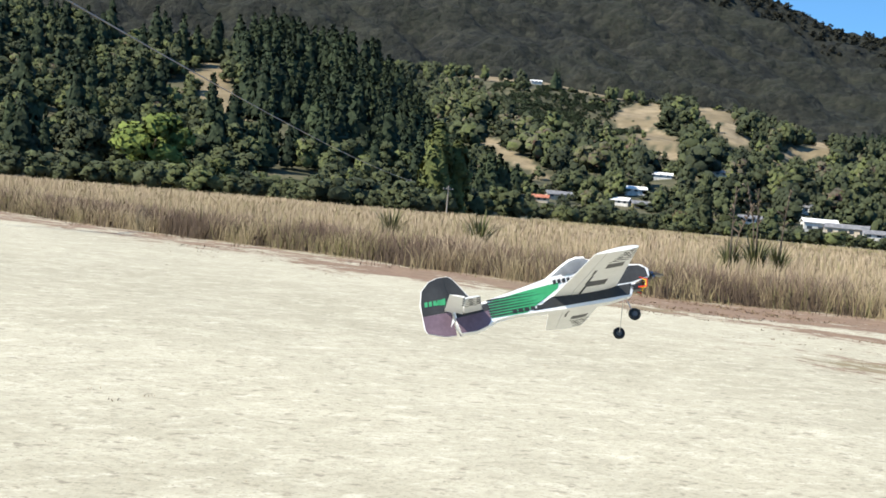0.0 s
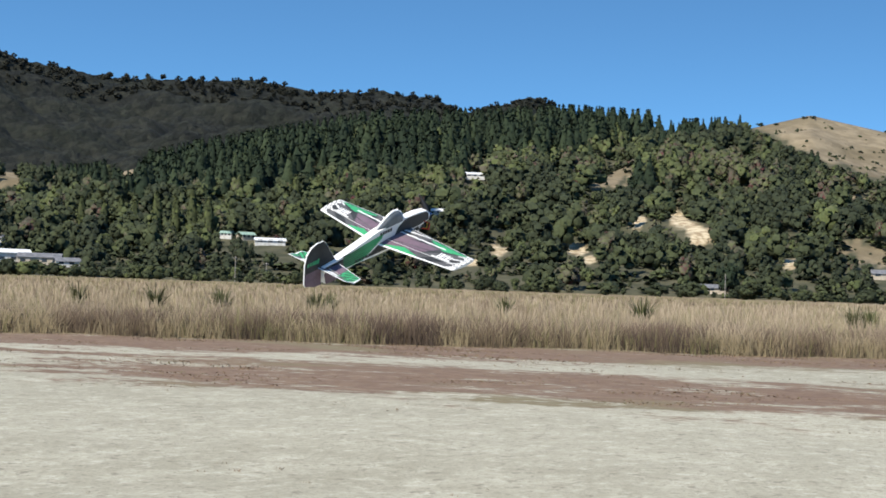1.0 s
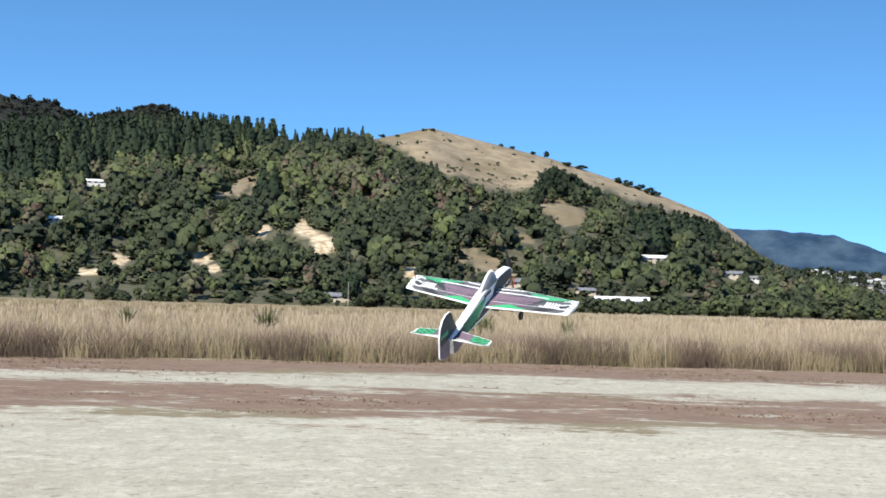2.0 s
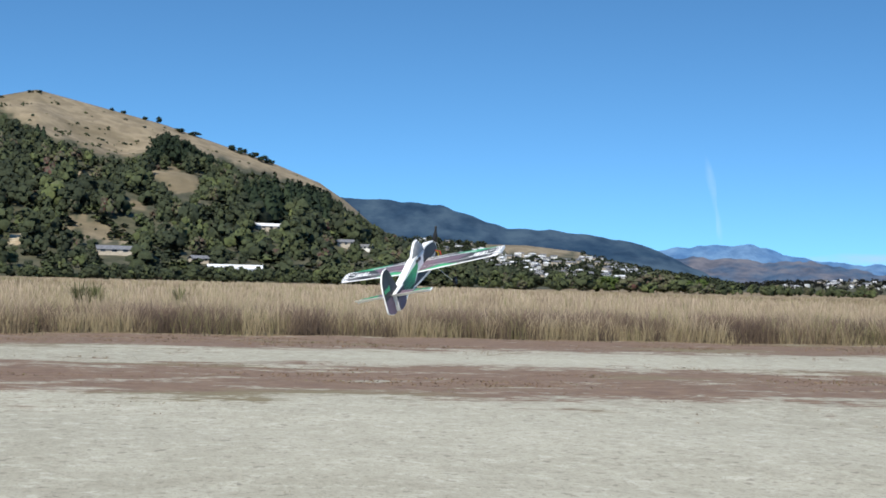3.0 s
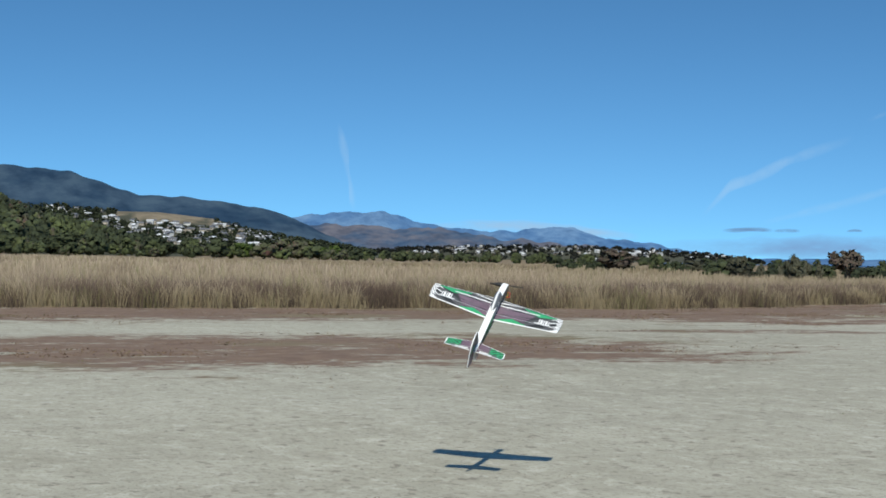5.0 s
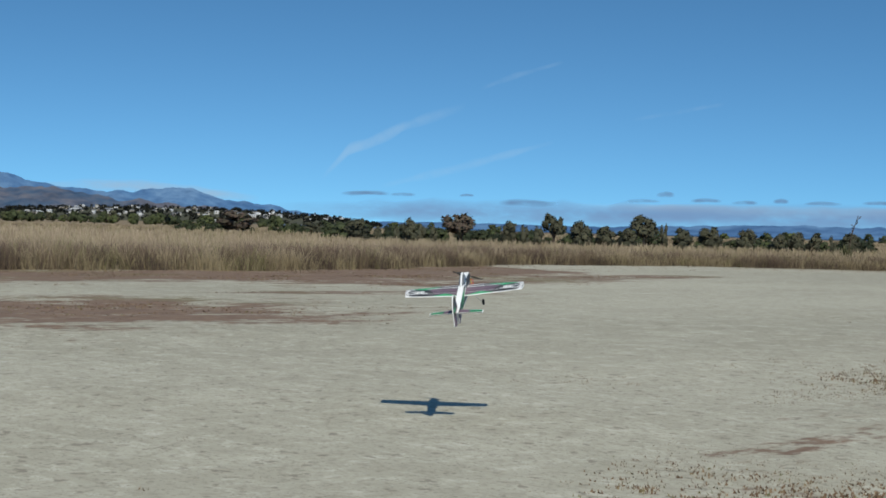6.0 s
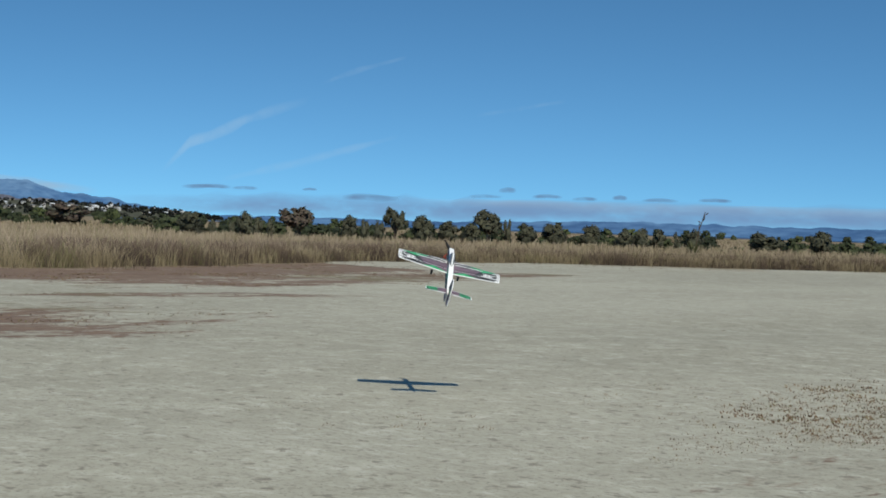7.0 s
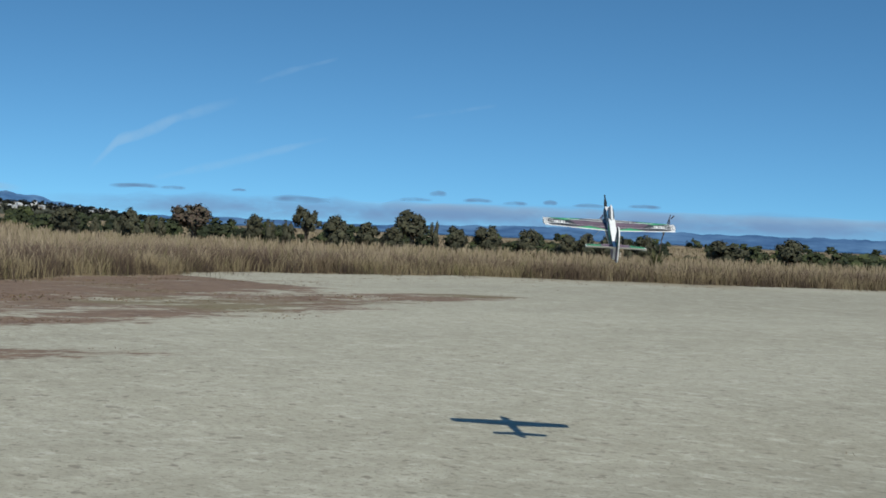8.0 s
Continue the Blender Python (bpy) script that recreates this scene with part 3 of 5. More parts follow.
def crown_core(kind, centres, radii, g, fine):
    """The dense inside of a crown, behind its outer leaves."""
    if kind in LUMPS:
        p = np.vstack([np.eye(3), -np.eye(3)])
        b = ball(1) if fine else np.array([[p[i], p[j], p[k]] for i in (0, 3) for j in (1, 4) for k in (2, 5)]) * 1.15
        tri, way = [], []
        for c, r in zip(centres, radii):
            k = b * r * 0.9 * (1 + 0.16 * np.sin(b[..., :1] * 7 + g.uniform(0, 6)))
            tri.append(k + c)
            w = k * 0.8 + (c - np.array([0, 0, 0.36])) * 0.9 + np.array([0, 0, 0.05])
            way.append(w / np.linalg.norm(w, axis=-1, keepdims=True))
        return np.concatenate(tri), np.concatenate(way)
    rows, sides, tri = 5, 7, []
    ring = []
    for i in range(rows + 1):
        h = 0.1 + 0.88 * i / rows
        r = (1.02 - h) * 0.22 if kind == "pine" else 0.1 * math.sin(min(1, h * 0.95 + 0.06) * 3.1) ** 0.6
        ring.append([(math.cos(6.283 * k / sides) * r, math.sin(6.283 * k / sides) * r, h) for k in range(sides)])
    for i in range(rows):
        for k in range(sides):
            a, b, c, d = ring[i][k], ring[i][(k + 1) % sides], ring[i + 1][(k + 1) % sides], ring[i + 1][k]
            tri += [(a, b, c), (a, c, d)]
    tri = np.array(tri)
    w = tri * np.array([1, 1, 0]) + np.array([0, 0, 0.04])
    return tri, w / np.linalg.norm(w, axis=-1, keepdims=True)


# lumps: reach to the sides, lowest and highest centre, least and most radius
SHAPE = {"round": (0.24, 0.26, 0.84, 0.1, 0.185), "open": (0.32, 0.5, 0.88, 0.07, 0.15), "bush": (0.34, 0.2, 0.76, 0.14, 0.25), "low": (0.42, 0.2, 0.6, 0.18, 0.32)}


def crown_proto(kind, n, g):
    """Leaf clumps of a tree of height 1 as triangles, (n, 3, 3), and the way each faces."""
    if kind == "pine":
        h = 0.12 + 0.88 * g.random(n) ** 1.15
        rad = (1.02 - h) * 0.29 * (0.75 + 0.35 * np.sin(h * 40 + g.uniform(0, 6))) * g.uniform(0.8, 1.2, n) + 0.012
        a = g.uniform(0, 6.283, n)
        r = rad * np.sqrt(g.uniform(0.35, 1.0, n))
        c = np.stack([np.cos(a) * r, np.sin(a) * r, h], -1)
        size = 0.085 * (1.25 - h * 0.75)
        out = np.stack([c[:, 0], c[:, 1], np.full(n, 0.035)], -1)
    elif kind == "poplar":
        h = 0.04 + 0.96 * g.random(n)
        rad = 0.13 * np.sin(np.clip(h * 0.95 + 0.08, 0, 1) * 3.1) ** 0.6 * g.uniform(0.8, 1.15) + 0.01
        a = g.uniform(0, 6.283, n)
        r = rad * np.sqrt(g.uniform(0.3, 1.0, n)) * (0.8 + 0.3 * np.sin(a * 3 + h * 14))
        c = np.stack([np.cos(a) * r, np.sin(a) * r, h], -1)
        size = np.full(n, 0.055)
        out = np.stack([c[:, 0], c[:, 1], np.full(n, 0.035)], -1)
    else:
        lumps = LUMPS[kind]
        reach, low_z, high_z, r_min, r_max = SHAPE[kind]
        q = (np.arange(lumps) + g.uniform(0.1, 0.9, lumps)) / lumps
        a = 2.4 * np.arange(lumps) + g.uniform(0, 6.283)
        side_r = reach * np.sqrt(np.clip(1 - (1.55 * (q - 0.45)) ** 2, 0.02, 1)) * g.uniform(0.35, 1.1, lumps)
        lc = np.stack([np.cos(a) * side_r, np.sin(a) * side_r, low_z + (high_z - low_z) * q], -1)
        lr = g.uniform(r_min, r_max, lumps) * (1.05 - 0.2 * q)
        k = g.choice(lumps, n, p=lr ** 2 / (lr ** 2).sum())
        d = g.normal(0, 1, (n, 3))
        d /= np.linalg.norm(d, axis=1)[:, None]
        c = lc[k] + d * (lr[k] * g.uniform(0.8, 1.2, n))[:, None]
        c[:, 2] = np.clip(c[:, 2], 0.02, 1.08)
        size = np.full(n, 0.06)
        out = d + np.array([0, 0, 0.25])
    out = out / np.linalg.norm(out, axis=1)[:, None]
    if kind in ("pine", "poplar"):
        soft = out + np.array([0, 0, 0.25])
    else:
        whole = c - np.array([0, 0, 0.42])
        soft = out * 0.45 + 0.75 * whole / np.linalg.norm(whole, axis=1)[:, None] + np.array([0, 0, 0.15])
    soft = soft / np.linalg.norm(soft, axis=1)[:, None] + g.normal(0, 0.12, (n, 3))
    soft /= np.linalg.norm(soft, axis=1)[:, None]
    out = out + g.normal(0, 0.4, (n, 3))
    out /= np.linalg.norm(out, axis=1)[:, None]
    side = np.cross(out, g.normal(0, 1, (n, 3)))
    side /= np.linalg.norm(side, axis=1)[:, None]
    rise = np.cross(out, side)
    size = size * g.uniform(0.6, 1.5, n)
    t = g.uniform(0, 6.283, n)[:, None] + np.array([0, 2.1, 4.2])[None] + g.normal(0, 0.25, (n, 3))
    leaf = c[:, None, :] + (side[:, None, :] * np.cos(t)[..., None] + rise[:, None, :] * np.sin(t)[..., None]) * size[:, None, None]
    face = np.repeat(soft[:, None, :], 3, axis=1)
    core, core_face = crown_core(kind, lc if kind in LUMPS else None, lr if kind in LUMPS else None, g, n > 40)
    return np.concatenate([core, leaf]), np.concatenate([core_face, face])


def plant(name, label, category, protos, spots, material):
    """Many far trees as one mesh. spots: x, y, z, height, width, tint."""
    V, C, N = [], [], []
    which = rng.integers(0, len(protos), len(spots))
    turn = rng.uniform(0, 6.283, len(spots))
    for p, (proto, face) in enumerate(protos):
        sel = spots[which == p]
        t = turn[which == p]
        if not len(sel):
            continue
        c, s = np.cos(t)[:, None, None], np.sin(t)[:, None, None]
        b = proto[None]
        w, h = (sel[:, 3] * sel[:, 4])[:, None, None], sel[:, 3][:, None, None]
        x = (b[..., 0] * c - b[..., 1] * s) * w + sel[:, 0][:, None, None]
        y = (b[..., 0] * s + b[..., 1] * c) * w + sel[:, 1][:, None, None]
        z = b[..., 2] * h + sel[:, 2][:, None, None]
        V.append(np.stack([x, y, z], -1).reshape(-1, 3))
        f = face[None]
        way = np.stack([f[..., 0] * c - f[..., 1] * s, f[..., 0] * s + f[..., 1] * c, np.broadcast_to(f[..., 2], (len(sel), len(proto), 3))], -1)
        N.append(way.reshape(-1, 3))
        leaf = rng.normal(0, 0.04, (len(sel), len(proto), 1)) + sel[:, 5][:, None, None]
        C.append(np.clip(np.broadcast_to(leaf, (len(sel), len(proto), 3)), 0, 1).ravel())
    V = np.concatenate(V)
    me = mesh_np(name, V, np.arange(len(V)).reshape(-1, 3), material, {"tint": np.concatenate(C)}, normals=np.concatenate(N))
    return tagged(new(name, me), label, category, kind="stuff")


def spread(hill, a0, a1, n, zones, s0=0.0, s1=1.0):
    """Even random spots on a hillside, none on open patches."""
    s = np.sqrt(rng.uniform((s0 + 0.25) ** 2, (s1 + 0.25) ** 2, n)) - 0.25
    az = rng.uniform(a0, a1, n)
    x, y, z = hill.place(az, s)
    el = np.degrees(np.arctan2(z - EYE, np.hypot(x, y)))
    gold, clay = zones(az, el)
    above = np.maximum(*zones(az, el + 0.28))
    ok = (np.maximum(gold, clay) < 0.35) & (above < 0.5)
    return az[ok], el[ok], x[ok], y[ok], z[ok], s[ok]


def pine_share(az, el):
    top = np.interp(az, *MID)
    low = np.interp(az, [-36, -33, -28, -22, -16, -12, -10, -9], [3.0, 2.7, 3.0, 3.9, 4.9, 5.4, 6.0, 6.5])
    share = np.clip((el - low + 0.25) / 0.5 + 0.6 * wave(az, el, 3.0, 3, 61), 0, 1) * np.clip((az + 35.5) / 2, 0, 1) * (az < -9)
    for a0, a1, e0, e1 in ((1.0, 4.8, 1.9, 3.2), (-7.5, -6.5, 4.4, 5.0), (-14.0, -13.0, 3.3, 4.2), (-47, -45, 4.2, 5.5)):
        share = np.maximum(share, soft_box(az, el, a0, a1, e0, e1))
    return share


# houses: heading, height angle, width, depth, storey height, turn, wall, roof (angles in degrees, metres)
HOUSES = [(-19.4, 4.05, 20, 8, 3.0, 4, "white", "pale"), (-20.8, 2.62, 11, 8, 3.0, -8, "white", "pale"), (-27.1, 1.3, 18, 7, 2.6, 3, "white", "pale"),
          (-28.0, 1.42, 9, 8, 3.4, 25, "tan", "green"), (-28.7, 1.5, 7, 6, 3.0, -15, "white", "green"), (-4.1, 0.75, 24, 9, 3.2, 6, "tan", "dark"),
          (0.15, 0.16, 28, 9, 3.0, -4, "white", "pale"), (1.25, 1.8, 22, 9, 3.4, 14, "tan", "pale"), (4.2, 1.28, 13, 9, 3.6, 12, "tan", "dark"),
          (5.0, 1.15, 9, 8, 3.2, -10, "white", "dark"), (-47.1, 4.85, 11, 6, 2.8, 5, "white", "pale"), (-43.1, 1.1, 13, 8, 3.4, 8, "white", "pale"),
          (-43.6, 0.65, 10, 8, 3.2, -12, "white", "pale"), (-42.8, 0.6, 12, 7, 2.8, 10, "tan", "dark"), (-42.2, 1.75, 14, 7, 2.8, 0, "white", "pale"),
          (-40.2, 2.0, 13, 8, 3.0, 10, "tan", "dark"), (-36.4, 0.3, 18, 9, 6.2, 12, "white", "pale"), (-35.4, 0.26, 22, 10, 4.6, -6, "tan", "dark"),
          (-34.3, 0.2, 16, 9, 3.4, 4, "white", "dark"), (-37.0, 0.95, 11, 8, 4.2, -20, "white", "dark"), (-38.9, 0.36, 14, 7, 4.0, 6, "white", "dark"),
          (-45.9, 0.66, 14, 9, 3.2, 10, "tan", "dark"), (-46.6, 0.5, 10, 7, 3.0, -5, "tan", "red"), (-10.8, 0.0, 22, 8, 3.0, 3, "tan", "dark"),
          (-1.2, 0.5, 9, 7, 3.0, 20, "tan", "dark"), (1.9, 3.0, 9, 7, 3.2, 10, "white", "pale")]


def young_field(a, e):
    return soft_box(a, e, -48.9, -43.8, 3.25, 4.7, -0.14)


def open_mid(a, e):
    """No trees on pasture, clay, young plantation, or before a house."""
    gold, clay = mid_zones(a, e)
    gold = np.maximum(gold, young_field(a, e))
    for h in HOUSES:
        half = h[2] / 2 / 1000 * 57.3
        gold = np.maximum(gold, ((np.abs(a - h[0]) < half) & (e > h[1] - 0.42) & (e < h[1] + 0.12)) * 1.0)
    return gold, clay


def below_open(az, el, x, y, tall):
    """Trees low enough to leave the open ground above them in sight."""
    for up in (1.1, 0.8, 0.55, 0.35):
        hit = np.maximum(*mid_zones(az, el + up)) > 0.5
        tall = np.where(hit, np.minimum(tall, up * 0.8 * np.hypot(x, y) * 0.01745), tall)
    return tall


def build_woods():
    g = np.random.default_rng(11)
    rounds = [crown_proto("round", 60, g) for _ in range(12)] + [crown_proto("bush", 56, g) for _ in range(3)]
    pines = [crown_proto("pine", 80, g) for _ in range(5)]
    az, el, x, y, z, s = spread(mid, -60, 11.2, 9800, open_mid)
    n = len(az)
    is_pine = rng.random(n) < pine_share(az, el) * 0.93
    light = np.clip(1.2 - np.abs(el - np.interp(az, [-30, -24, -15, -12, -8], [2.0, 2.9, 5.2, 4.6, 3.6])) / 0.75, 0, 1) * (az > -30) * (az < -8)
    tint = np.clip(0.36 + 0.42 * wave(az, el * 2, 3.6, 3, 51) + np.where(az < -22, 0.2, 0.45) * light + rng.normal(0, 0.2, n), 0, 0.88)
    tint = np.where(rng.random(n) < 0.06, rng.uniform(0.85, 0.93, n), tint)
    tall = (4.5 + 15 * rng.random(n) ** 1.5) * np.interp(el, [0.3, 1.5], [0.75, 1.0])
    room = np.where(az > -9.6, np.interp(az, *GOLD_LOW) + 0.12, np.interp(az, *MID) + 0.45) - el
    tall = np.minimum(tall, np.maximum(room, 0.06) * np.hypot(x, y) * 0.01745)
    tall = below_open(az, el, x, y, tall)
    wide = rng.uniform(0.75, 1.35, n)
    top = np.stack([x, y, z - 0.4, tall, wide, tint], -1)
    ua, ue, ux, uy, uz, us = spread(mid, -50, 8, 9500, open_mid)
    m = len(ua)
    room_u = np.where(ua > -9.6, np.interp(ua, *GOLD_LOW) + 0.05, np.interp(ua, *MID) + 0.2) - ue
    under = np.stack([ux, uy, uz - 0.6, np.minimum(rng.uniform(2.5, 6.5, m), np.maximum(room_u, 0.05) * np.hypot(ux, uy) * 0.01745), rng.uniform(1.3, 2.3, m),
                      np.clip(0.46 + 0.32 * wave(ua, ue * 2, 2.6, 3, 53) + rng.normal(0, 0.16, m), 0, 0.93)], -1)
    plant("woodland_scrub", "dense olive and brown scrub filling the slope under the trees", "scrub", [crown_proto("low", 20, g) for _ in range(6)], under, WOOD_FAR)
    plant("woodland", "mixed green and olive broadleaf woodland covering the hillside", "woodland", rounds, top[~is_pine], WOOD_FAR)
    top[:, 3] = np.minimum(tall * 1.45, np.maximum(room + 0.15, 0.06) * np.hypot(x, y) * 0.01745)
    top[:, 4] = rng.uniform(1.0, 1.35, n)
    top[:, 5] = np.clip(rng.normal(0.45, 0.22, n), 0, 1)
    plant("pine_plantation", "dark pine plantation along the hill's upper slope", "pine forest", pines, top[is_pine], PINE_FAR)
    # young plantation
    fa, fs = rng.uniform(-49.5, -43, 6000), rng.uniform(0.5, 1.0, 6000)
    x, y, z = mid.place(fa, fs)
    fe = np.degrees(np.arctan2(z - EYE, np.hypot(x, y)))
    ok = (young_field(fa, fe) > 0.5) & (mid_zones(fa, fe)[0] < 0.4)
    m = int(ok.sum())
    plant("young_plantation", "even young green plantation on the hillside", "plantation", [crown_proto("bush", 24, g) for _ in range(4)],
          np.stack([x[ok], y[ok], z[ok] - 0.3, rng.uniform(1.8, 3.2, m), rng.uniform(1.1, 1.7, m), rng.uniform(0.6, 1.0, m)], -1), PINE_FAR)
    # slender pale trees among the wood
    groves = [crown_proto("poplar", 90, g) for _ in range(4)]
    ga, ge, x, y, z, s = spread(mid, -30, -8, 2600, open_mid)
    gl = np.clip(1.0 - np.abs(ge - np.interp(ga, [-30, -24, -15, -12, -8], [2.0, 2.9, 5.2, 4.4, 3.6])) / 0.7, 0, 1)
    ok = rng.random(len(ga)) < gl * np.clip(0.25 + 0.9 * wave(ga, ge * 2, 2.4, 2, 57), 0, 1)
    m = int(ok.sum())
    plant("poplar_grove", "pale green and grey-olive slender trees standing in the wood", "woodland", groves,
          np.stack([x[ok], y[ok], z[ok] - 0.4, rng.uniform(9, 17, m), rng.uniform(1.4, 2.2, m), np.where(ga[ok] > -12, rng.uniform(0.88, 0.93, m), rng.uniform(0.6, 0.9, m))], -1), WOOD_FAR)
    # scrub on the dry pasture
    m = 9000
    sa, ss = np.where(rng.random(m) < 0.7, rng.uniform(-10, 6, m), rng.uniform(-50, -10, m)), rng.uniform(0.15, 0.99, m)
    x, y, z = mid.place(sa, ss)
    se = np.degrees(np.arctan2(z - EYE, np.hypot(x, y)))
    ok = (mid_zones(sa, se)[0] > 0.5) & (rng.random(m) < np.clip(1.1 * (wave(sa, se * 2.5, 1.2, 3, 91) - 0.3) + 0.7 * soft_box(sa, se, -6.6, -3.0, 4.2, 5.5, -0.3), 0.03, 1)) & (se < np.interp(sa, *MID) - 0.12)
    m = int(ok.sum())
    plant("pasture_scrub", "low dark scrub dotted over the dry golden pasture", "scrub", rounds[-3:],
          np.stack([x[ok], y[ok], z[ok] - 0.2, rng.uniform(0.5, 2.3, m), rng.uniform(1.2, 2, m), rng.uniform(0.1, 0.7, m)], -1), WOOD_FAR)
    # ridge bush
    az, el, x, y, z, s = spread(back, -62, -6, 1500, bare, 0.86, 1.0)
    n = len(az)
    ridge = [crown_proto("bush", 24, g) for _ in range(5)]
    spots = np.stack([x, y, z - 1, rng.uniform(6, 12, n), rng.uniform(0.9, 1.5, n), np.clip(0.45 + 0.3 * wave(az, el, 2.0, 3, 71) + rng.normal(0, 0.15, n), 0, 1)], -1)
    plant("ridge_bush", "dense dark native bush on the far ridge", "woodland", ridge, spots, RIDGE_FAR)
    # near left slope
    az, el, x, y, z, s = spread(left, -72, -47.5, 1500, left_zones)
    n = len(az)
    is_pine = (rng.random(n) < 0.92 * np.clip((az + 58.5) / 1.2, 0, 1) * np.clip((el - 0.8) / 1.2, 0, 1)) | (rng.random(n) < 0.12)
    spots = np.stack([x, y, z - 0.3, rng.uniform(5, 9.5, n), rng.uniform(0.9, 1.4, n), np.clip(0.54 + 0.25 * wave(az, el, 2.2, 2, 81) + rng.normal(0, 0.17, n), 0, 0.88)], -1)
    big = [crown_proto("round", 140, g) for _ in range(5)] + [crown_proto("bush", 130, g) for _ in range(2)]
    bigp = [crown_proto("pine", 260, g) for _ in range(4)]
    plant("scrub_slope", "green scrub and trees on the steep near slope", "woodland", big, spots[~is_pine], WOOD_FAR)
    spots[:, 3] *= 1.9
    spots[:, 4] = 0.95
    plant("pine_stand", "tall dark pines on the steep near slope", "pine forest", bigp, spots[is_pine], PINE_FAR)
    # bushes along the foot of the hills
    n = 950
    az = rng.uniform(-66, 60, n)
    r = rng.uniform(480, 600, n)
    r = np.where(az < -50, rng.uniform(250, 320, n), r)
    x, y = polar(az, r)
    tall = rng.uniform(2.5, 6.5, n) * np.where(az > 3, 1.25, 1.0) * np.where((az > -50) & (az < -38), 1.15, 1)
    tall = np.where((az > 17) & (az < 31), tall * 0.62, tall)
    keep = rng.random(n) < np.where((az > -27) & (az < -9), 0.4, np.where(az > 31, 0.4, 1.0))
    tall = np.where(az > 30, tall * 0.5, tall)
    spots = np.stack([x, y, 0 * x - 0.2, tall, rng.uniform(1.0, 1.7, n), np.clip(rng.normal(0.45, 0.18, n) + np.where((az > 3) & (az < 30), 0.2, 0) + np.where((az > 13) & (az < 18), 0.2, 0), 0, 0.88)], -1)
    m = 260
    ra = rng.uniform(26, 60, m)
    x2, y2 = polar(ra, np.where(ra > 31.5, rng.uniform(134, 146, m), rng.uniform(215, 230, m)))
    h2 = rng.uniform(0.9, 1.9, m) * np.where(ra < 35, 1.1, 1.0) * np.where((ra > 51.5) & (ra < 53), 0.5, 1)
    low_row = np.stack([x2, y2, 0 * x2 - 0.1, h2, rng.uniform(1.0, 1.8, m), np.clip(rng.normal(0.4, 0.2, m), 0, 0.93)], -1)
    plant("grassland_bushes", "low dark bushes between the trees along the grassland", "bushes", big, low_row, WOOD_FAR)
    plant("field_edge_bushes", "green bushes and small trees along the field's far edge", "bushes", big, spots[keep], WOOD_FAR)


build_woods()

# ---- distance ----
# These emitted colours hold the air's blue veil over each range.
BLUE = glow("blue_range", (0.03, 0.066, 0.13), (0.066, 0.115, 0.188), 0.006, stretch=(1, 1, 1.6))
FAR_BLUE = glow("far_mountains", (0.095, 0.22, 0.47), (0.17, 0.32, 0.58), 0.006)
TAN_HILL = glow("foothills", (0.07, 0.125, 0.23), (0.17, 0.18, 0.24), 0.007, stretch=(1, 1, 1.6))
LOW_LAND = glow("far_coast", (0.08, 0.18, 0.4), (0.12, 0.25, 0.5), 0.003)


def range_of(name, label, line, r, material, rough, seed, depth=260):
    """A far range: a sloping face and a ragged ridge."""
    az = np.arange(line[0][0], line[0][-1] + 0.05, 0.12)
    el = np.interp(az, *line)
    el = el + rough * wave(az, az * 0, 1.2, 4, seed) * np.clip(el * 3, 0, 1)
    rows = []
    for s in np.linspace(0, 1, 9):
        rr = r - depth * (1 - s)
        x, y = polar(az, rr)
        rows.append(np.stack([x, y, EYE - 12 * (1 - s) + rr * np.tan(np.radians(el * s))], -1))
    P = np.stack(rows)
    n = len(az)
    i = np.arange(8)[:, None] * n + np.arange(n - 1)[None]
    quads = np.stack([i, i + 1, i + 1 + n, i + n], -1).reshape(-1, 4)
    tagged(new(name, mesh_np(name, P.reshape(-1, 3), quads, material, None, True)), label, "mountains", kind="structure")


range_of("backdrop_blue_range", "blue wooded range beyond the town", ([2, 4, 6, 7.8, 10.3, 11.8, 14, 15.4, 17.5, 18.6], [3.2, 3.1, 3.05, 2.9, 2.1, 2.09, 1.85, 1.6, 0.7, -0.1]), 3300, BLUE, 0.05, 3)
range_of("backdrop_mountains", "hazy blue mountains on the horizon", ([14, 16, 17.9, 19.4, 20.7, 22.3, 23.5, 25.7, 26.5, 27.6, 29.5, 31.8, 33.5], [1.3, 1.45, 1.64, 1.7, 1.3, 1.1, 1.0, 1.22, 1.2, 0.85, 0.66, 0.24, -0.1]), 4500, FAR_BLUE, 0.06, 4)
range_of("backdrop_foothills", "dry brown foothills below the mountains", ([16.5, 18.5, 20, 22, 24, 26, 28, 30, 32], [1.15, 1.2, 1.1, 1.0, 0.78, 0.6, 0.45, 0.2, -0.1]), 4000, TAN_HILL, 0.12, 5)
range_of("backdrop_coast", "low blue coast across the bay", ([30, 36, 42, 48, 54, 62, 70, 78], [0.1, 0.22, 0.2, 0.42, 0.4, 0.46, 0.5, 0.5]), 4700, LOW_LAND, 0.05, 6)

# ---- cloud and sea ----
SEA, sea_t, sea_b = mat("sea_water", 0.35)
sea_t.links.new(mix(sea_t, noise_tex(sea_t, 0.01, 4, (1, 0.2, 1)), (0.012, 0.04, 0.1), (0.02, 0.06, 0.14)), sea_b.inputs["Base Color"])


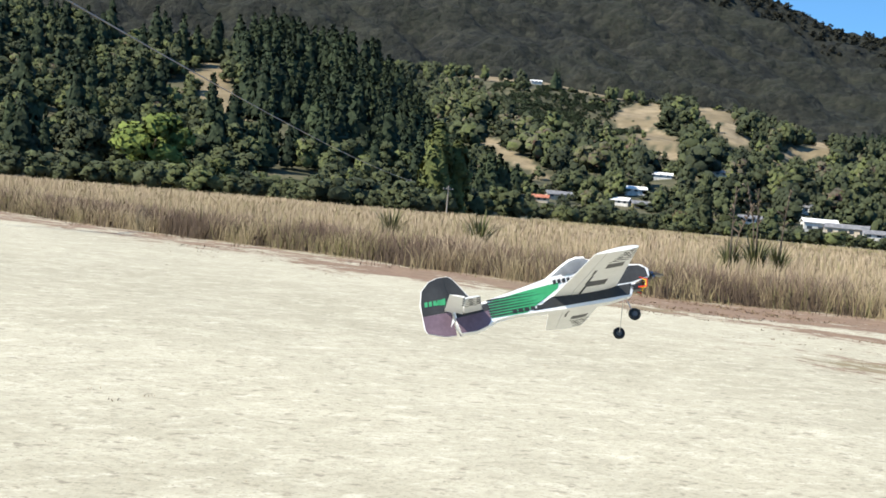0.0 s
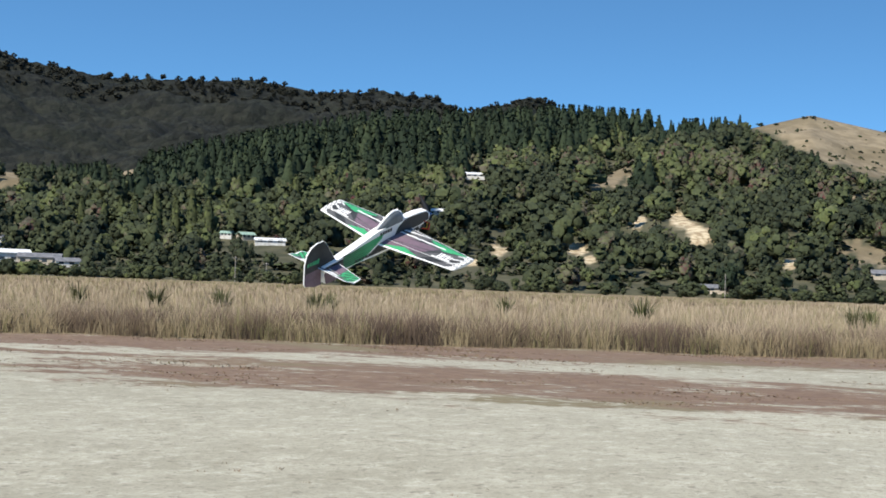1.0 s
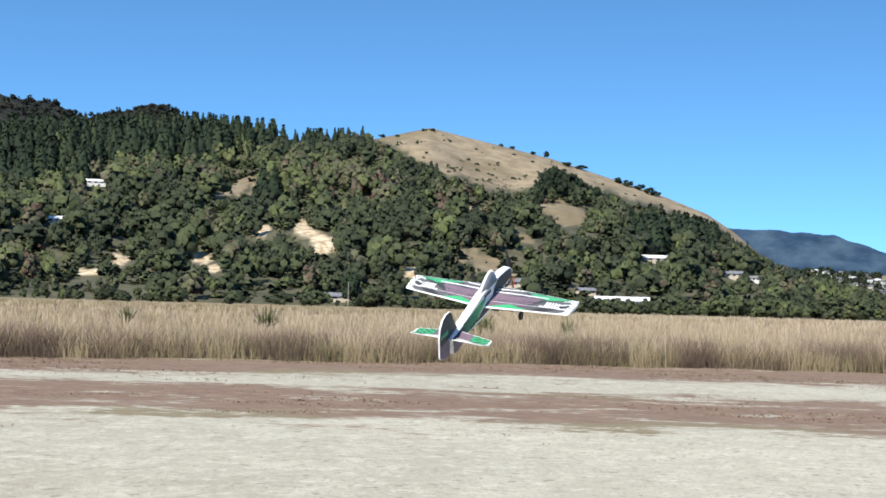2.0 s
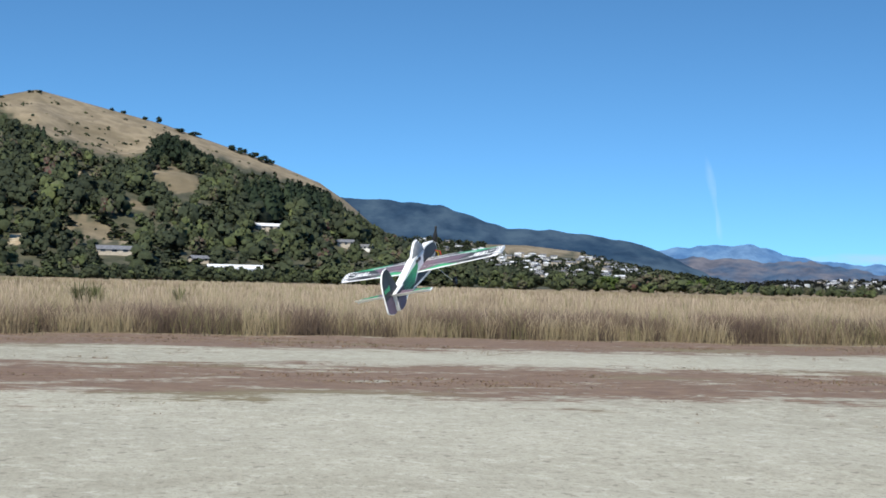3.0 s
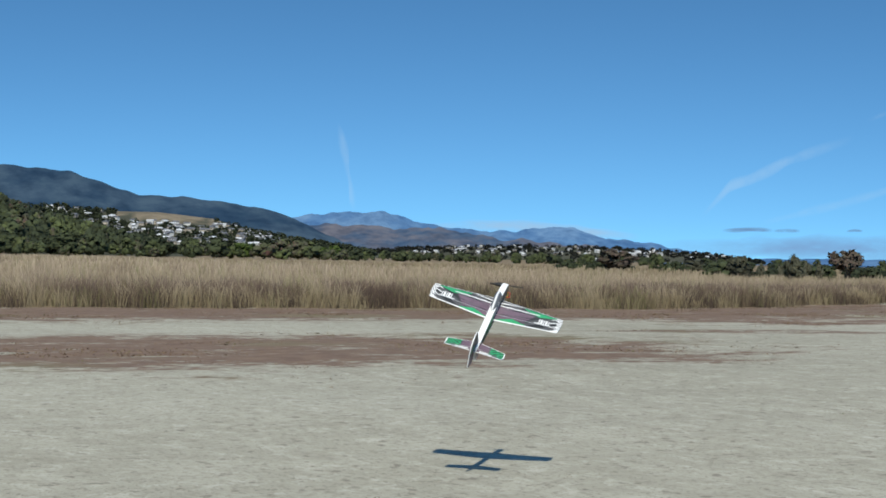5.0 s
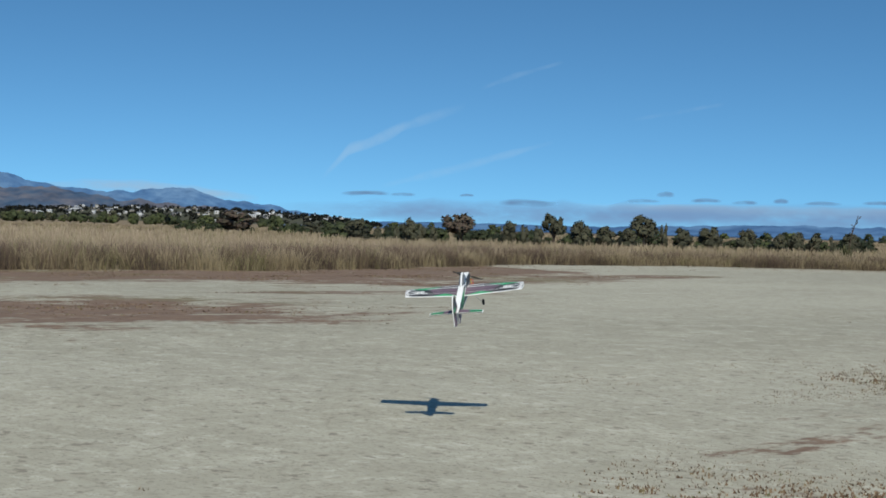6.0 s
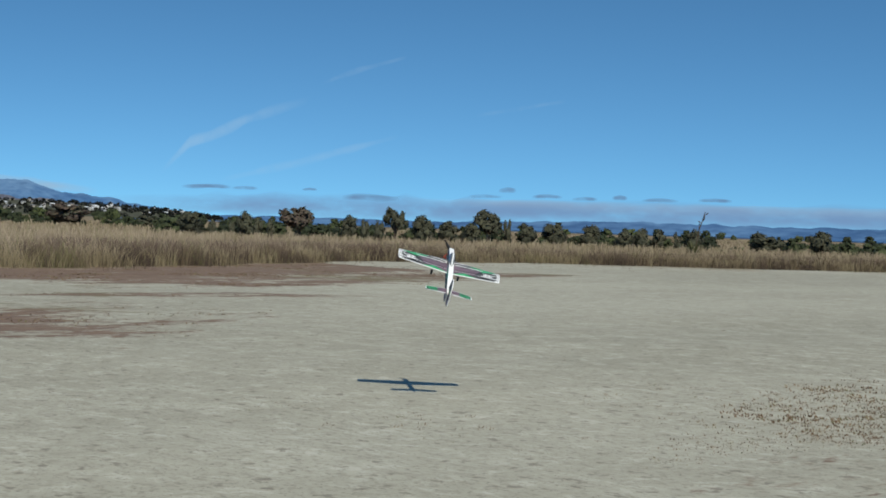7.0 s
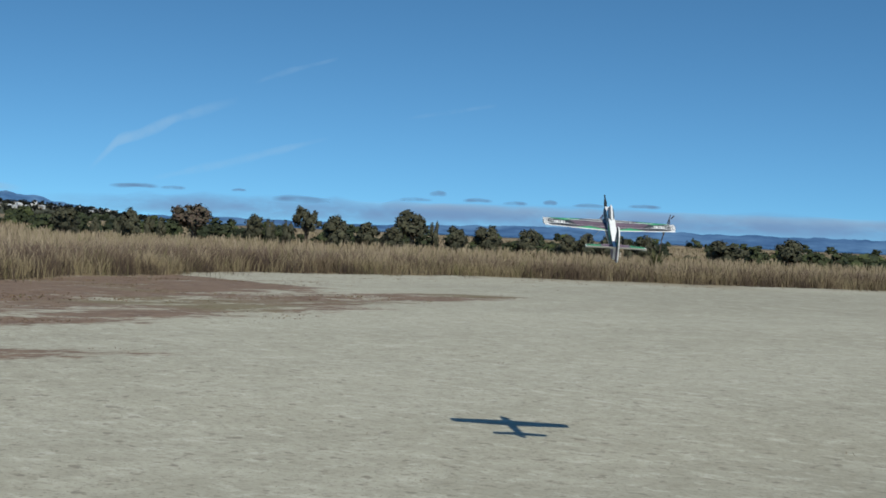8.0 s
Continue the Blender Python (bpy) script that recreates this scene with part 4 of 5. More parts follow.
def build_sea():
    az, r = np.arange(29, 80, 1.0), np.array([1300, 2000, 3000, 4690.0])
    A, R = np.meshgrid(az, r)
    X, Y = polar(A, R)
    n = len(az)
    i = np.arange(3)[:, None] * n + np.arange(n - 1)[None]
    quads = np.stack([i, i + n, i + n + 1, i + 1], -1).reshape(-1, 4)
    me = mesh_np("water", np.stack([X, Y, 0 * X + 0.2], -1).reshape(-1, 3), quads, SEA)
    tagged(new("water", me), "flat blue sea of the bay", "sea", kind="structure")


build_sea()


def cloud_mat(name, colour, most, scale, stretch, least=0.3):
    m = bpy.data.materials.new(name)
    m.use_nodes = True
    nt = m.node_tree
    nt.nodes.remove(nt.nodes["Principled BSDF"])
    # Emission stands in for daylight on the cloud; its brightness is this colour.
    e = node(nt, "ShaderNodeEmission", Color=(*colour, 1), Strength=1.0)
    clear = nt.nodes.new("ShaderNodeBsdfTransparent")
    mx = nt.nodes.new("ShaderNodeMixShader")
    wisp = step(nt, noise_tex(nt, scale, 6, stretch, 0.65), least, 0.68)
    fade = math_node(nt, "MULTIPLY", math_node(nt, "MULTIPLY", attr(nt, "fade"), wisp), most)
    nt.links.new(fade, mx.inputs["Fac"])
    nt.links.new(clear.outputs[0], mx.inputs[1])
    nt.links.new(e.outputs[0], mx.inputs[2])
    nt.links.new(mx.outputs[0], nt.nodes["Material Output"].inputs["Surface"])
    return m


PLUME = cloud_mat("cirrus_plume", (0.55, 0.74, 0.95), 0.3, 0.006, (1, 1, 1), 0.15)
CIRRUS = cloud_mat("cirrus", (0.55, 0.74, 0.95), 0.17, 0.006, (1, 1, 1))
BANK = cloud_mat("cloud_bank", (0.22, 0.38, 0.68), 1.0, 0.004, (1, 1, 3), 0.05)
PALE_BANK = cloud_mat("pale_cloud_bank", (0.42, 0.58, 0.8), 0.9, 0.004, (1, 1, 3), 0.1)
FLAT_CLOUD = cloud_mat("flat_cloud", (0.17, 0.31, 0.56), 1.0, 0.01, (1, 1, 2), 0.1)


def cloud(name, label, line, width, material, r=4780):
    """A thin veil of cloud along headings and height angles; it fades out to its rim."""
    a, e = np.array([p[0] for p in line]), np.array([p[1] for p in line])
    t = np.linspace(0, 1, 40)
    k = np.linspace(0, 1, len(line))
    a, e = np.interp(t, k, a), np.interp(t, k, e)
    V, Fd = [], []
    for v in np.linspace(-1, 1, 9):
        w = width * (0.6 + 0.4 * np.sin(t * 3.1416)) * (1 + 0.3 * wave(a, a * 0 + v, 2.0, 2, len(name)))
        el = e + v * w / 2
        x, y = polar(a, r)
        V.append(np.stack([x, y, EYE + r * np.tan(np.radians(el))], -1))
        Fd.append((1 - v * v) * np.clip(np.minimum(t, 1 - t) * 5, 0, 1))
    i = np.arange(8)[:, None] * 40 + np.arange(39)[None]
    quads = np.stack([i, i + 1, i + 41, i + 40], -1).reshape(-1, 4)
    ob = new(name, mesh_np(name, np.concatenate(V), quads, material, {"fade": np.concatenate(Fd)}))
    ob.visible_shadow = False
    tagged(ob, label, "cloud", kind="structure")


for wisp_line, wisp_width in (([(31.2, 1.7), (32.2, 2.8), (33.4, 3.3), (34.2, 3.75), (36.6, 4.6)], 0.26), ([(33.4, 1.5), (36.5, 2.3), (40.0, 3.35)], 0.17),
                              ([(37.0, 5.2), (38.4, 5.75), (40.2, 6.3)], 0.12), ([(42.8, 4.2), (46.2, 4.85)], 0.1),
                              ([(17.55, 4.7), (17.8, 4.1), (18.0, 3.4), (18.05, 2.6), (18.3, 1.9)], 0.62)):
    cloud("backdrop_cirrus", "thin white wisp of high cloud", wisp_line, wisp_width * 2.1, PLUME if wisp_width > 0.2 else CIRRUS)
cloud("backdrop_cloud_bank", "long blue-grey bank of cloud over the bay", [(29, 0.5), (36, 0.6), (44, 0.62), (60, 0.75), (74, 0.7)], 1.1, BANK, 4760)
cloud("backdrop_cloud_bank", "pale bank of cloud over the bay", [(40, 0.95), (47, 0.9), (56, 0.95), (70, 0.95)], 0.5, PALE_BANK, 4770)
cloud("backdrop_cloud_bank", "pale bank of cloud behind the mountains", [(20, 1.1), (23.5, 1.25), (26, 1.15), (29, 0.9)], 0.5, PALE_BANK, 4770)
for fa, fe, fw, fh in ((32.9, 1.22, 1.9, 0.2), (34.3, 1.22, 1.0, 0.16), (36.7, 1.25, 0.6, 0.12), (43.3, 1.2, 1.3, 0.17), (44.1, 1.45, 0.7, 0.26), (45.6, 1.26, 1.2, 0.18),
                       (47.0, 1.22, 1.0, 0.16), (48.3, 1.3, 0.6, 0.2), (49.8, 1.25, 1.4, 0.16), (51.8, 1.3, 1.3, 0.18), (39.0, 1.02, 2.2, 0.3)):
    cloud("backdrop_flat_cloud", "small flat grey cloud low over the sea", [(fa - fw / 2, fe - 0.02), (fa, fe + 0.02), (fa + fw / 2, fe)], fh, FLAT_CLOUD, 4750)

# ---- town ----
TOWN = ([4, 6, 7.2, 9, 11, 13, 14.5, 16, 18, 20], [1.3, 1.55, 1.62, 1.5, 1.5, 1.3, 0.85, 0.6, 0.3, -0.1])
town = Hill(TOWN, 1450, 2250, 0.9, 4.0, 47)
FARTOWN = ([17, 20, 23, 26, 29, 31.5, 33, 34], [0.05, 0.3, 0.45, 0.5, 0.45, 0.3, 0.1, -0.1])
far_town = Hill(FARTOWN, 2500, 3100, 0.9, 2.0, 48)


def town_zones(a, e):
    return soft_box(a, e, 9.6, 13.6, 1.12, 1.75, -0.05), np.zeros(np.shape(a))


town.build("hill_town", "low built-up spur with a bare brown top", np.arange(4, 20.1, 0.25), 40, town_zones)
far_town.build("hill_far_town", "low far slopes with scattered houses", np.arange(17, 34.1, 0.4), 16, bare)


def house(w, d, h, wall_m, roof_m, windows):
    """A gabled house with its front to -y."""
    root = new("house")
    part("wall", box_bm((-w / 2, -d / 2, -1.5), (w / 2, d / 2, h)), wall_m, root)
    rise, over = d * 0.2, 0.5
    pts = [(-d / 2 - over, h - 0.1), (0, h + rise), (d / 2 + over, h - 0.1), (d / 2 + over, h + 0.12), (0, h + rise + 0.25), (-d / 2 - over, h + 0.12)]
    bm = prism_bm(pts, -w / 2 - over, w / 2 + over)
    bmesh.ops.rotate(bm, cent=(0, 0, 0), matrix=Matrix.Rotation(radians(90), 3, "Z"), verts=bm.verts)
    part("roof", bm, roof_m, root)
    storeys = 2 if h > 4.5 else 1
    for f in range(storeys):
        z = f * 2.9 + 0.9
        for k in range(windows):
            x = -w / 2 + w * (k + 0.5) / windows
            ww = min(1.1, w / windows * 0.24)
            part("window", box_bm((x - ww, -d / 2 - 0.04, z), (x + ww, -d / 2 + 0.1, z + 1.3)), GLASS, root)
    return root


WALLS = {"white": WALL_WHITE, "tan": WALL_TAN}
ROOFS = {"pale": ROOF_PALE, "dark": ROOF_DARK, "green": ROOF_GREEN, "red": ROOF_RED}
ROOF_WORD = {"pale": "pale iron roof", "dark": "dark grey roof", "green": "green iron roof", "red": "rust-red roof"}


def on_hill(hill, az, el):
    """The place on a hillside seen at a height angle."""
    ss = np.linspace(0, 1, 400)
    x, y, z = hill.place(np.full(400, az), ss)
    e = np.degrees(np.arctan2(z - EYE, np.hypot(x, y)))
    k = int(np.argmax(e >= el)) if (e >= el).any() else 0
    return x[k], y[k], z[k]


for az, el, w, d, h, turn, wall_k, roof_k in HOUSES:
    x, y, z = on_hill(mid, az, max(el, 0.02))
    ob = house(w * 0.8, d * 0.85, h * 0.62, WALLS[wall_k], ROOFS[roof_k], max(3, int(w / 5)))
    ob.matrix_basis = pose(x, y, z, 0, 0, -az + turn)
    tagged(ob, ("white" if wall_k == "white" else "tan") + " hillside house with a " + ROOF_WORD[roof_k] + " among trees", "house")


def build_town():
    g = np.random.default_rng(23)
    kinds = [house(w, 6, h, WALLS[a], ROOFS[b], 3) for w, h, a, b in ((7.5, 4.6, "white", "dark"), (6, 2.8, "white", "pale"), (8, 4.6, "white", "pale"), (7, 3.0, "tan", "dark"), (6.5, 4.6, "tan", "dark"))]
    for k in kinds:
        tagged(k, "small pale suburban house on the town's slope", "house", "houses of the hillside town")
    used = set()
    for n in range(230):
        az = g.uniform(7.0, 15.6)
        top = np.interp(az, *TOWN)
        el = g.uniform(0.28, max(top - 0.08, 0.35))
        if 9.6 < az < 13.6 and el > 1.05:
            continue
        x, y, z = on_hill(town, az, el)
        m = pose(x, y, z, 0, 0, -az + g.uniform(-50, 50))
        k = int(g.integers(0, 5))
        if k in used:
            copy_thing(kinds[k], m)
        else:
            kinds[k].matrix_basis = m
            used.add(k)
    for n in range(110):
        az = g.uniform(20.5, 32.3)
        el = g.uniform(0.1, max(np.interp(az, *FARTOWN), 0.12))
        x, y, z = on_hill(far_town, az, el)
        copy_thing(kinds[int(g.integers(0, 5))], pose(x, y, z, 0, 0, -az + g.uniform(-50, 50)))
    protos = [crown_proto("bush", 30, g) for _ in range(5)]
    a, e, x, y, z, s = spread(town, 5, 19, 1500, town_zones)
    n = len(a)
    plant("town_trees", "dark garden trees between the houses of the town", "trees", protos,
          np.stack([x, y, z - 0.5, g.uniform(5, 10, n), g.uniform(1, 1.6, n), np.clip(g.normal(0.3, 0.15, n), 0, 0.8)], -1), WOOD_FAR)
    a, e, x, y, z, s = spread(far_town, 18, 33.5, 700, bare)
    n = len(a)
    plant("far_town_trees", "dark trees between the far houses", "trees", protos,
          np.stack([x, y, z - 0.5, g.uniform(5, 10, n), g.uniform(1, 1.8, n), np.clip(g.normal(0.25, 0.15, n), 0, 0.8)], -1), RIDGE_FAR)


build_town()


# ---- single trees ----
def tree(name, kind, height, wide, leaves, leaf_m, label, category, seed, tint=0.5, trunks=1):
    """A tree with a tapered trunk, limbs and a crown of leaf clumps."""
    g = np.random.default_rng(seed)
    root = new(name)
    bm = bmesh.new()
    top = {"pine": 0.95, "poplar": 0.9, "round": 0.6, "open": 0.72, "bush": 0.4}[kind]
    r0 = height * (0.022 if kind != "poplar" else 0.014)
    for k in range(trunks):
        off = (k - (trunks - 1) / 2) * height * 0.1
        mid_p = (off * 1.3 + g.normal(0, 0.02) * height, g.normal(0, 0.02) * height, height * top * 0.5)
        end = (off * 2 + g.normal(0, 0.03) * height, g.normal(0, 0.03) * height, height * top)
        tube_bm([(off, 0, -0.3), mid_p, end], [r0 * 1.3, r0, r0 * 0.3], 6, bm)
        if kind in ("round", "open", "bush"):
            for _ in range(4):
                a = g.uniform(0, 6.283)
                z = height * g.uniform(0.25, 0.45)
                tip = (off + math.cos(a) * height * 0.22 * wide, math.sin(a) * height * 0.22 * wide, z + height * g.uniform(0.15, 0.3))
                tube_bm([(off * 1.1, 0, z), tip], [r0 * 0.55, r0 * 0.15], 5, bm)
    part("trunk", bm, BARK, root)
    c, face = crown_proto(kind, leaves, g)
    fine = c[-leaves:]
    c[-leaves:] = fine.mean(axis=1, keepdims=True) + (fine - fine.mean(axis=1, keepdims=True)) * (0.62 if leaves > 500 else 0.8)
    v = c.reshape(-1, 3) * np.array([height * wide, height * wide, height])
    t = np.clip(np.repeat(g.normal(tint, 0.12, len(c)), 3), 0, 1)
    crown = new("crown", mesh_np("crown", v, np.arange(len(v)).reshape(-1, 3), leaf_m, {"tint": t}, normals=face.reshape(-1, 3)))
    crown.parent = root
    return tagged(root, label, category)


ROW = [(28.2, 0.5, 1.5), (31.0, 0.1, 1.0), (32.6, 0.33, 1.0), (33.4, 0.1, 0.4), (34.1, 0.21, 0.36), (34.6, 0.40, 0.7), (35.0, 0.34, 0.43), (35.5, 0.14, 0.4),
       (36.5, 0.60, 1.3), (38.3, 0.38, 0.85), (38.9, 0.33, 0.45), (39.4, 0.27, 0.45), (40.0, 0.65, 0.85), (41.0, 0.46, 0.85), (41.9, 0.32, 0.85), (42.8, 0.16, 0.7),
       (43.4, 0.66, 1.1), (44.1, 0.57, 0.38), (44.8, 0.30, 0.75), (45.8, 0.36, 0.85), (47.1, 0.31, 0.85), (48.3, 0.17, 0.72), (48.9, 0.24, 0.72), (49.5, 0.20, 0.6),
       (50.2, 0.12, 0.4), (50.8, 0.27, 0.8), (53.3, 0.18, 1.3), (55.2, 0.33, 0.9)]
FAR_ROW = 130.0
for k, (az, el, w) in enumerate(ROW):
    reach = FAR_ROW if az > 31.5 else 220.0
    height = reach * math.tan(radians(el + 0.04)) + EYE
    height = max(height, 1.8)
    broad = reach * math.tan(radians(w))
    kind = "open" if el > 0.58 else ("round" if w > 0.45 else "bush")
    span = {"open": 0.92, "round": 0.75, "bush": 1.1}[kind] * height
    brown = az in (36.5, 28.2)
    ob = tree("tree", kind, height, broad / span * (1.35 if kind == "open" else 1.1), 900 if w > 0.6 else 500, ROW_LEAF,
              "dark broad-crowned gum tree at the grassland's far edge" if el > 0.5 else "low dark green tree at the grassland's far edge",
              "tree", 300 + k, 0.85 if brown else 0.42, 2 if kind == "open" else 1)
    tagged(ob, group="trees along the grassland")
    x, y = polar(az, reach + 5 * math.sin(k * 2.3))
    ob.matrix_basis = pose(x, y, -0.05, 0, 0, 47 * k)

POPLARS = [(-34.0, 20, 660), (-33.2, 18, 665), (-32.6, 21, 660), (-32.1, 19, 668), (-31.3, 22, 655), (-30.6, 20, 660), (-30.0, 23, 650), (-29.4, 20, 655), (-26.2, 24, 700), (-50.5, 19, 322), (-49.75, 16, 326)]
for k, (az, height, r) in enumerate(POPLARS):
    ob = tree("poplar_tree", "poplar", height, 1.15 if az > -40 else 1.35, 700 if az > -40 else 2400, POPLAR_LEAF, "tall slender green poplar at the hill's foot", "tree", 400 + k, 0.35 if az > -40 else 0.6)
    tagged(ob, group="poplars at the hill's foot")
    if az > -40:
        x, y, z = on_hill(mid, az, 2.45 if az > -27 else 1.5)
    else:
        (x, y), z = polar(az, r), 0.0
    ob.matrix_basis = pose(x, y, z - 0.3, 0, 0, 61 * k)

NEAR_TREES = [("round", -60.8, 312, 17.0, 1.3, GREEN_LEAF, 0.9, "broad bright green willow below the pines"), ("bush", -58.2, 300, 8.5, 1.5, POPLAR_LEAF, 0.5, "rounded yellow-green bush at the slope's foot"),
              ("round", -63.2, 320, 15.0, 1.1, WOOD_FAR, 0.2, "dark green tree at the slope's foot"), ("bush", -55.6, 285, 5.0, 1.7, WOOD_FAR, 0.5, "rounded green bush at the slope's foot"),
              ("bush", -57.0, 290, 5.0, 1.6, WOOD_FAR, 0.45, "rounded green bush at the slope's foot"), ("bush", -61.5, 285, 5.5, 1.7, WOOD_FAR, 0.5, "rounded green bush at the slope's foot"),
              ("round", -41.3, 540, 8.5, 1.4, WOOD_FAR, 0.8, "rounded olive tree beside the houses"), ("round", -39.6, 540, 9.0, 1.5, POPLAR_LEAF, 0.2, "rounded green tree beside the houses"),
              ("poplar", -40.5, 545, 15.0, 1.5, WOOD_FAR, 0.3, "dark columnar tree beside the houses"), ("bush", -9.2, 520, 7.0, 1.9, WOOD_FAR, 0.4, "rounded dark bush at the field's edge"),
              ("bush", -19.0, 560, 6.5, 1.4, WOOD_FAR, 0.15, "rounded dark bush at the field's edge"), ("bush", 5.6, 540, 9.5, 2.0, WOOD_FAR, 0.45, "broad dark green thicket at the field's edge"),
              ("bush", 7.6, 540, 8.5, 2.2, WOOD_FAR, 0.4, "broad dark green thicket at the field's edge"), ("bush", 11.0, 540, 8.0, 2.3, WOOD_FAR, 0.3, "broad dark green thicket at the field's edge"),
              ("bush", 14.2, 560, 7.0, 2.2, GREEN_LEAF, 0.4, "bright green hedge of small trees"), ("bush", 15.9, 560, 6.5, 2.2, GREEN_LEAF, 0.4, "bright green hedge of small trees"),
              ("bush", 17.3, 560, 6.0, 2.0, GREEN_LEAF, 0.4, "bright green hedge of small trees"), ("bush", -5.0, 540, 6.0, 1.8, WOOD_FAR, 0.3, "rounded dark bush at the field's edge"),
              ("bush", -26.0, 500, 5.5, 1.2, WOOD_FAR, 0.45, "rounded dark bush at the field's edge")]
for k, (kind, az, r, height, wide, leaf_m, tint, label) in enumerate(NEAR_TREES):
    ob = tree("tree" if kind != "bush" else "bush", kind, height, wide, 1500, leaf_m, label, "tree" if kind != "bush" else "bush", 500 + k, tint)
    x, y = polar(az, r)
    ob.matrix_basis = pose(x, y, -0.1, 0, 0, 83 * k)

RIDGE_TREES = [(-9.95, 6.3, 17, "round", 0.9), (-9.6, 6.4, 6, "round", 1), (-3.75, 5.86, 6.0, "round", 1.1), (-2.8, 5.6, 6.5, "round", 1.1), (-6.9, 6.58, 3, "bush", 2.2), (-6.4, 6.5, 3.5, "bush", 2.0),
               (-5.9, 6.38, 3, "bush", 2.4), (-5.3, 6.22, 3.0, "bush", 1.6), (-4.5, 6.0, 3, "bush", 1.6), (-1.5, 5.2, 4.5, "bush", 2.4), (-0.1, 4.72, 5.5, "bush", 2.0), (0.3, 4.6, 6, "bush", 1.9), (0.7, 4.47, 6, "bush", 2.0), (1.05, 4.32, 6, "bush", 1.9), (1.35, 4.25, 5, "bush", 1.9),
               (-7.4, 6.5, 2.6, "bush", 2.4), (-5.6, 6.28, 3, "bush", 2.2), (-5.0, 6.14, 2.6, "bush", 2.2), (-4.1, 5.92, 3, "bush", 2.0), (-3.3, 5.72, 3, "bush", 2.2), (-2.0, 5.3, 4.5, "bush", 2.4), (-8.4, 6.25, 2.6, "bush", 2.0), (-9.0, 6.2, 3.5, "bush", 2.0), (-7.1, 6.5, 3, "bush", 2.0),
               (5.6, 2.0, 9, "pine", 1.0), (-13.5, 3.5, 15, "round", 1.0), (-15.8, 3.65, 8, "round", 1.3)]
for k, (az, el, height, kind, wide) in enumerate(RIDGE_TREES):
    red = az == -15.8
    ob = tree("tree" if kind != "bush" else "bush", kind, height, wide, 420, WOOD_FAR if red else PINE_FAR,
              "dark red autumn tree on the hillside" if red else "single dark tree on the hill's dry ridge", "tree" if kind != "bush" else "bush", 600 + k, 1.0 if red else 0.4)
    x, y, z = on_hill(mid, az, el)
    ob.matrix_basis = pose(x, y, z - 0.3, 0, 0, 29 * k)


# dark pine clump on the golden hill
for k, (az, el, height) in enumerate([(-3.1, 4.12, 13), (-2.85, 4.2, 17), (-2.6, 4.22, 20), (-2.4, 4.3, 20), (-2.15, 4.28, 19), (-1.95, 4.2, 18), (-1.75, 4.22, 17), (-1.55, 4.2, 15), (-1.35, 4.15, 13),
                                      (-1.15, 4.1, 11), (-2.95, 4.02, 12), (-2.7, 4.05, 15), (-2.2, 4.1, 16), (-1.8, 4.05, 14), (-0.86, 3.85, 15), (-0.5, 3.7, 12), (-0.2, 3.6, 11), (-2.5, 4.45, 18)]):
    ob = tree("pine_tree", "round", height, 0.85, 420, PINE_FAR, "broad dark old pine on the dry golden hill", "tree", 640 + k, 0.35)
    tagged(ob, group="pine clump on the golden hill")
    x, y, z = on_hill(mid, az, el)
    ob.matrix_basis = pose(x, y, z - 0.5, 0, 0, 47 * k)


# ---- flax, poles, cable ----
def flax(height, n, seed, stalks=0):
    """A clump of long arching leaves, some with dark flower stalks."""
    g = np.random.default_rng(seed)
    root = new("flax_bush")
    V, Q, T, k = [], [], [], 0
    for _ in range(n):
        a, lean, h = g.uniform(0, 6.283), g.uniform(0.08, 0.75), height * g.uniform(0.6, 1.1)
        w, t = 0.036 * g.uniform(0.7, 1.3) * height / 1.3, g.uniform(0, 1)
        dx, dy = math.cos(a), math.sin(a)
        for j, q in enumerate((0, 0.35, 0.7, 1.0)):
            out, up = lean * h * q * q * 0.8 + 0.08 * height, h * (q - lean * 0.35 * q * q) - 0.05
            ww = w * (1 - q * 0.85)
            V += [(dx * out - dy * ww, dy * out + dx * ww, up), (dx * out + dy * ww, dy * out - dx * ww, up)]
            T += [t, t]
            if j:
                Q.append((k + 2 * j - 2, k + 2 * j - 1, k + 2 * j + 1, k + 2 * j))
        k += 8
    leaves = new("leaves", mesh_np("leaves", V, Q, FLAX_LEAF, {"tint": T}))
    leaves.parent = root
    for _ in range(stalks):
        a, h = g.uniform(0, 6.283), height * g.uniform(1.7, 2.3)
        bm = tube_bm([(0, 0, 0.1), (math.cos(a) * h * 0.1, math.sin(a) * h * 0.1, h * 0.6), (math.cos(a) * h * 0.26, math.sin(a) * h * 0.26, h)], [0.035, 0.028, 0.02], 5)
        for q in range(7):
            z = h * (0.6 + 0.055 * q)
            o = h * (0.1 + 0.028 * q)
            tube_bm([(math.cos(a) * o, math.sin(a) * o, z), (math.cos(a) * o + g.normal(0, 0.12), math.sin(a) * o + g.normal(0, 0.12), z + 0.16)], [0.02, 0.035], 5, bm)
        part("flower_stalk", bm, BARK, root, "dry dark flower stalk")
    return tagged(root, "green flax clump standing in the dry grass", "flax", "flax clumps in the grass")


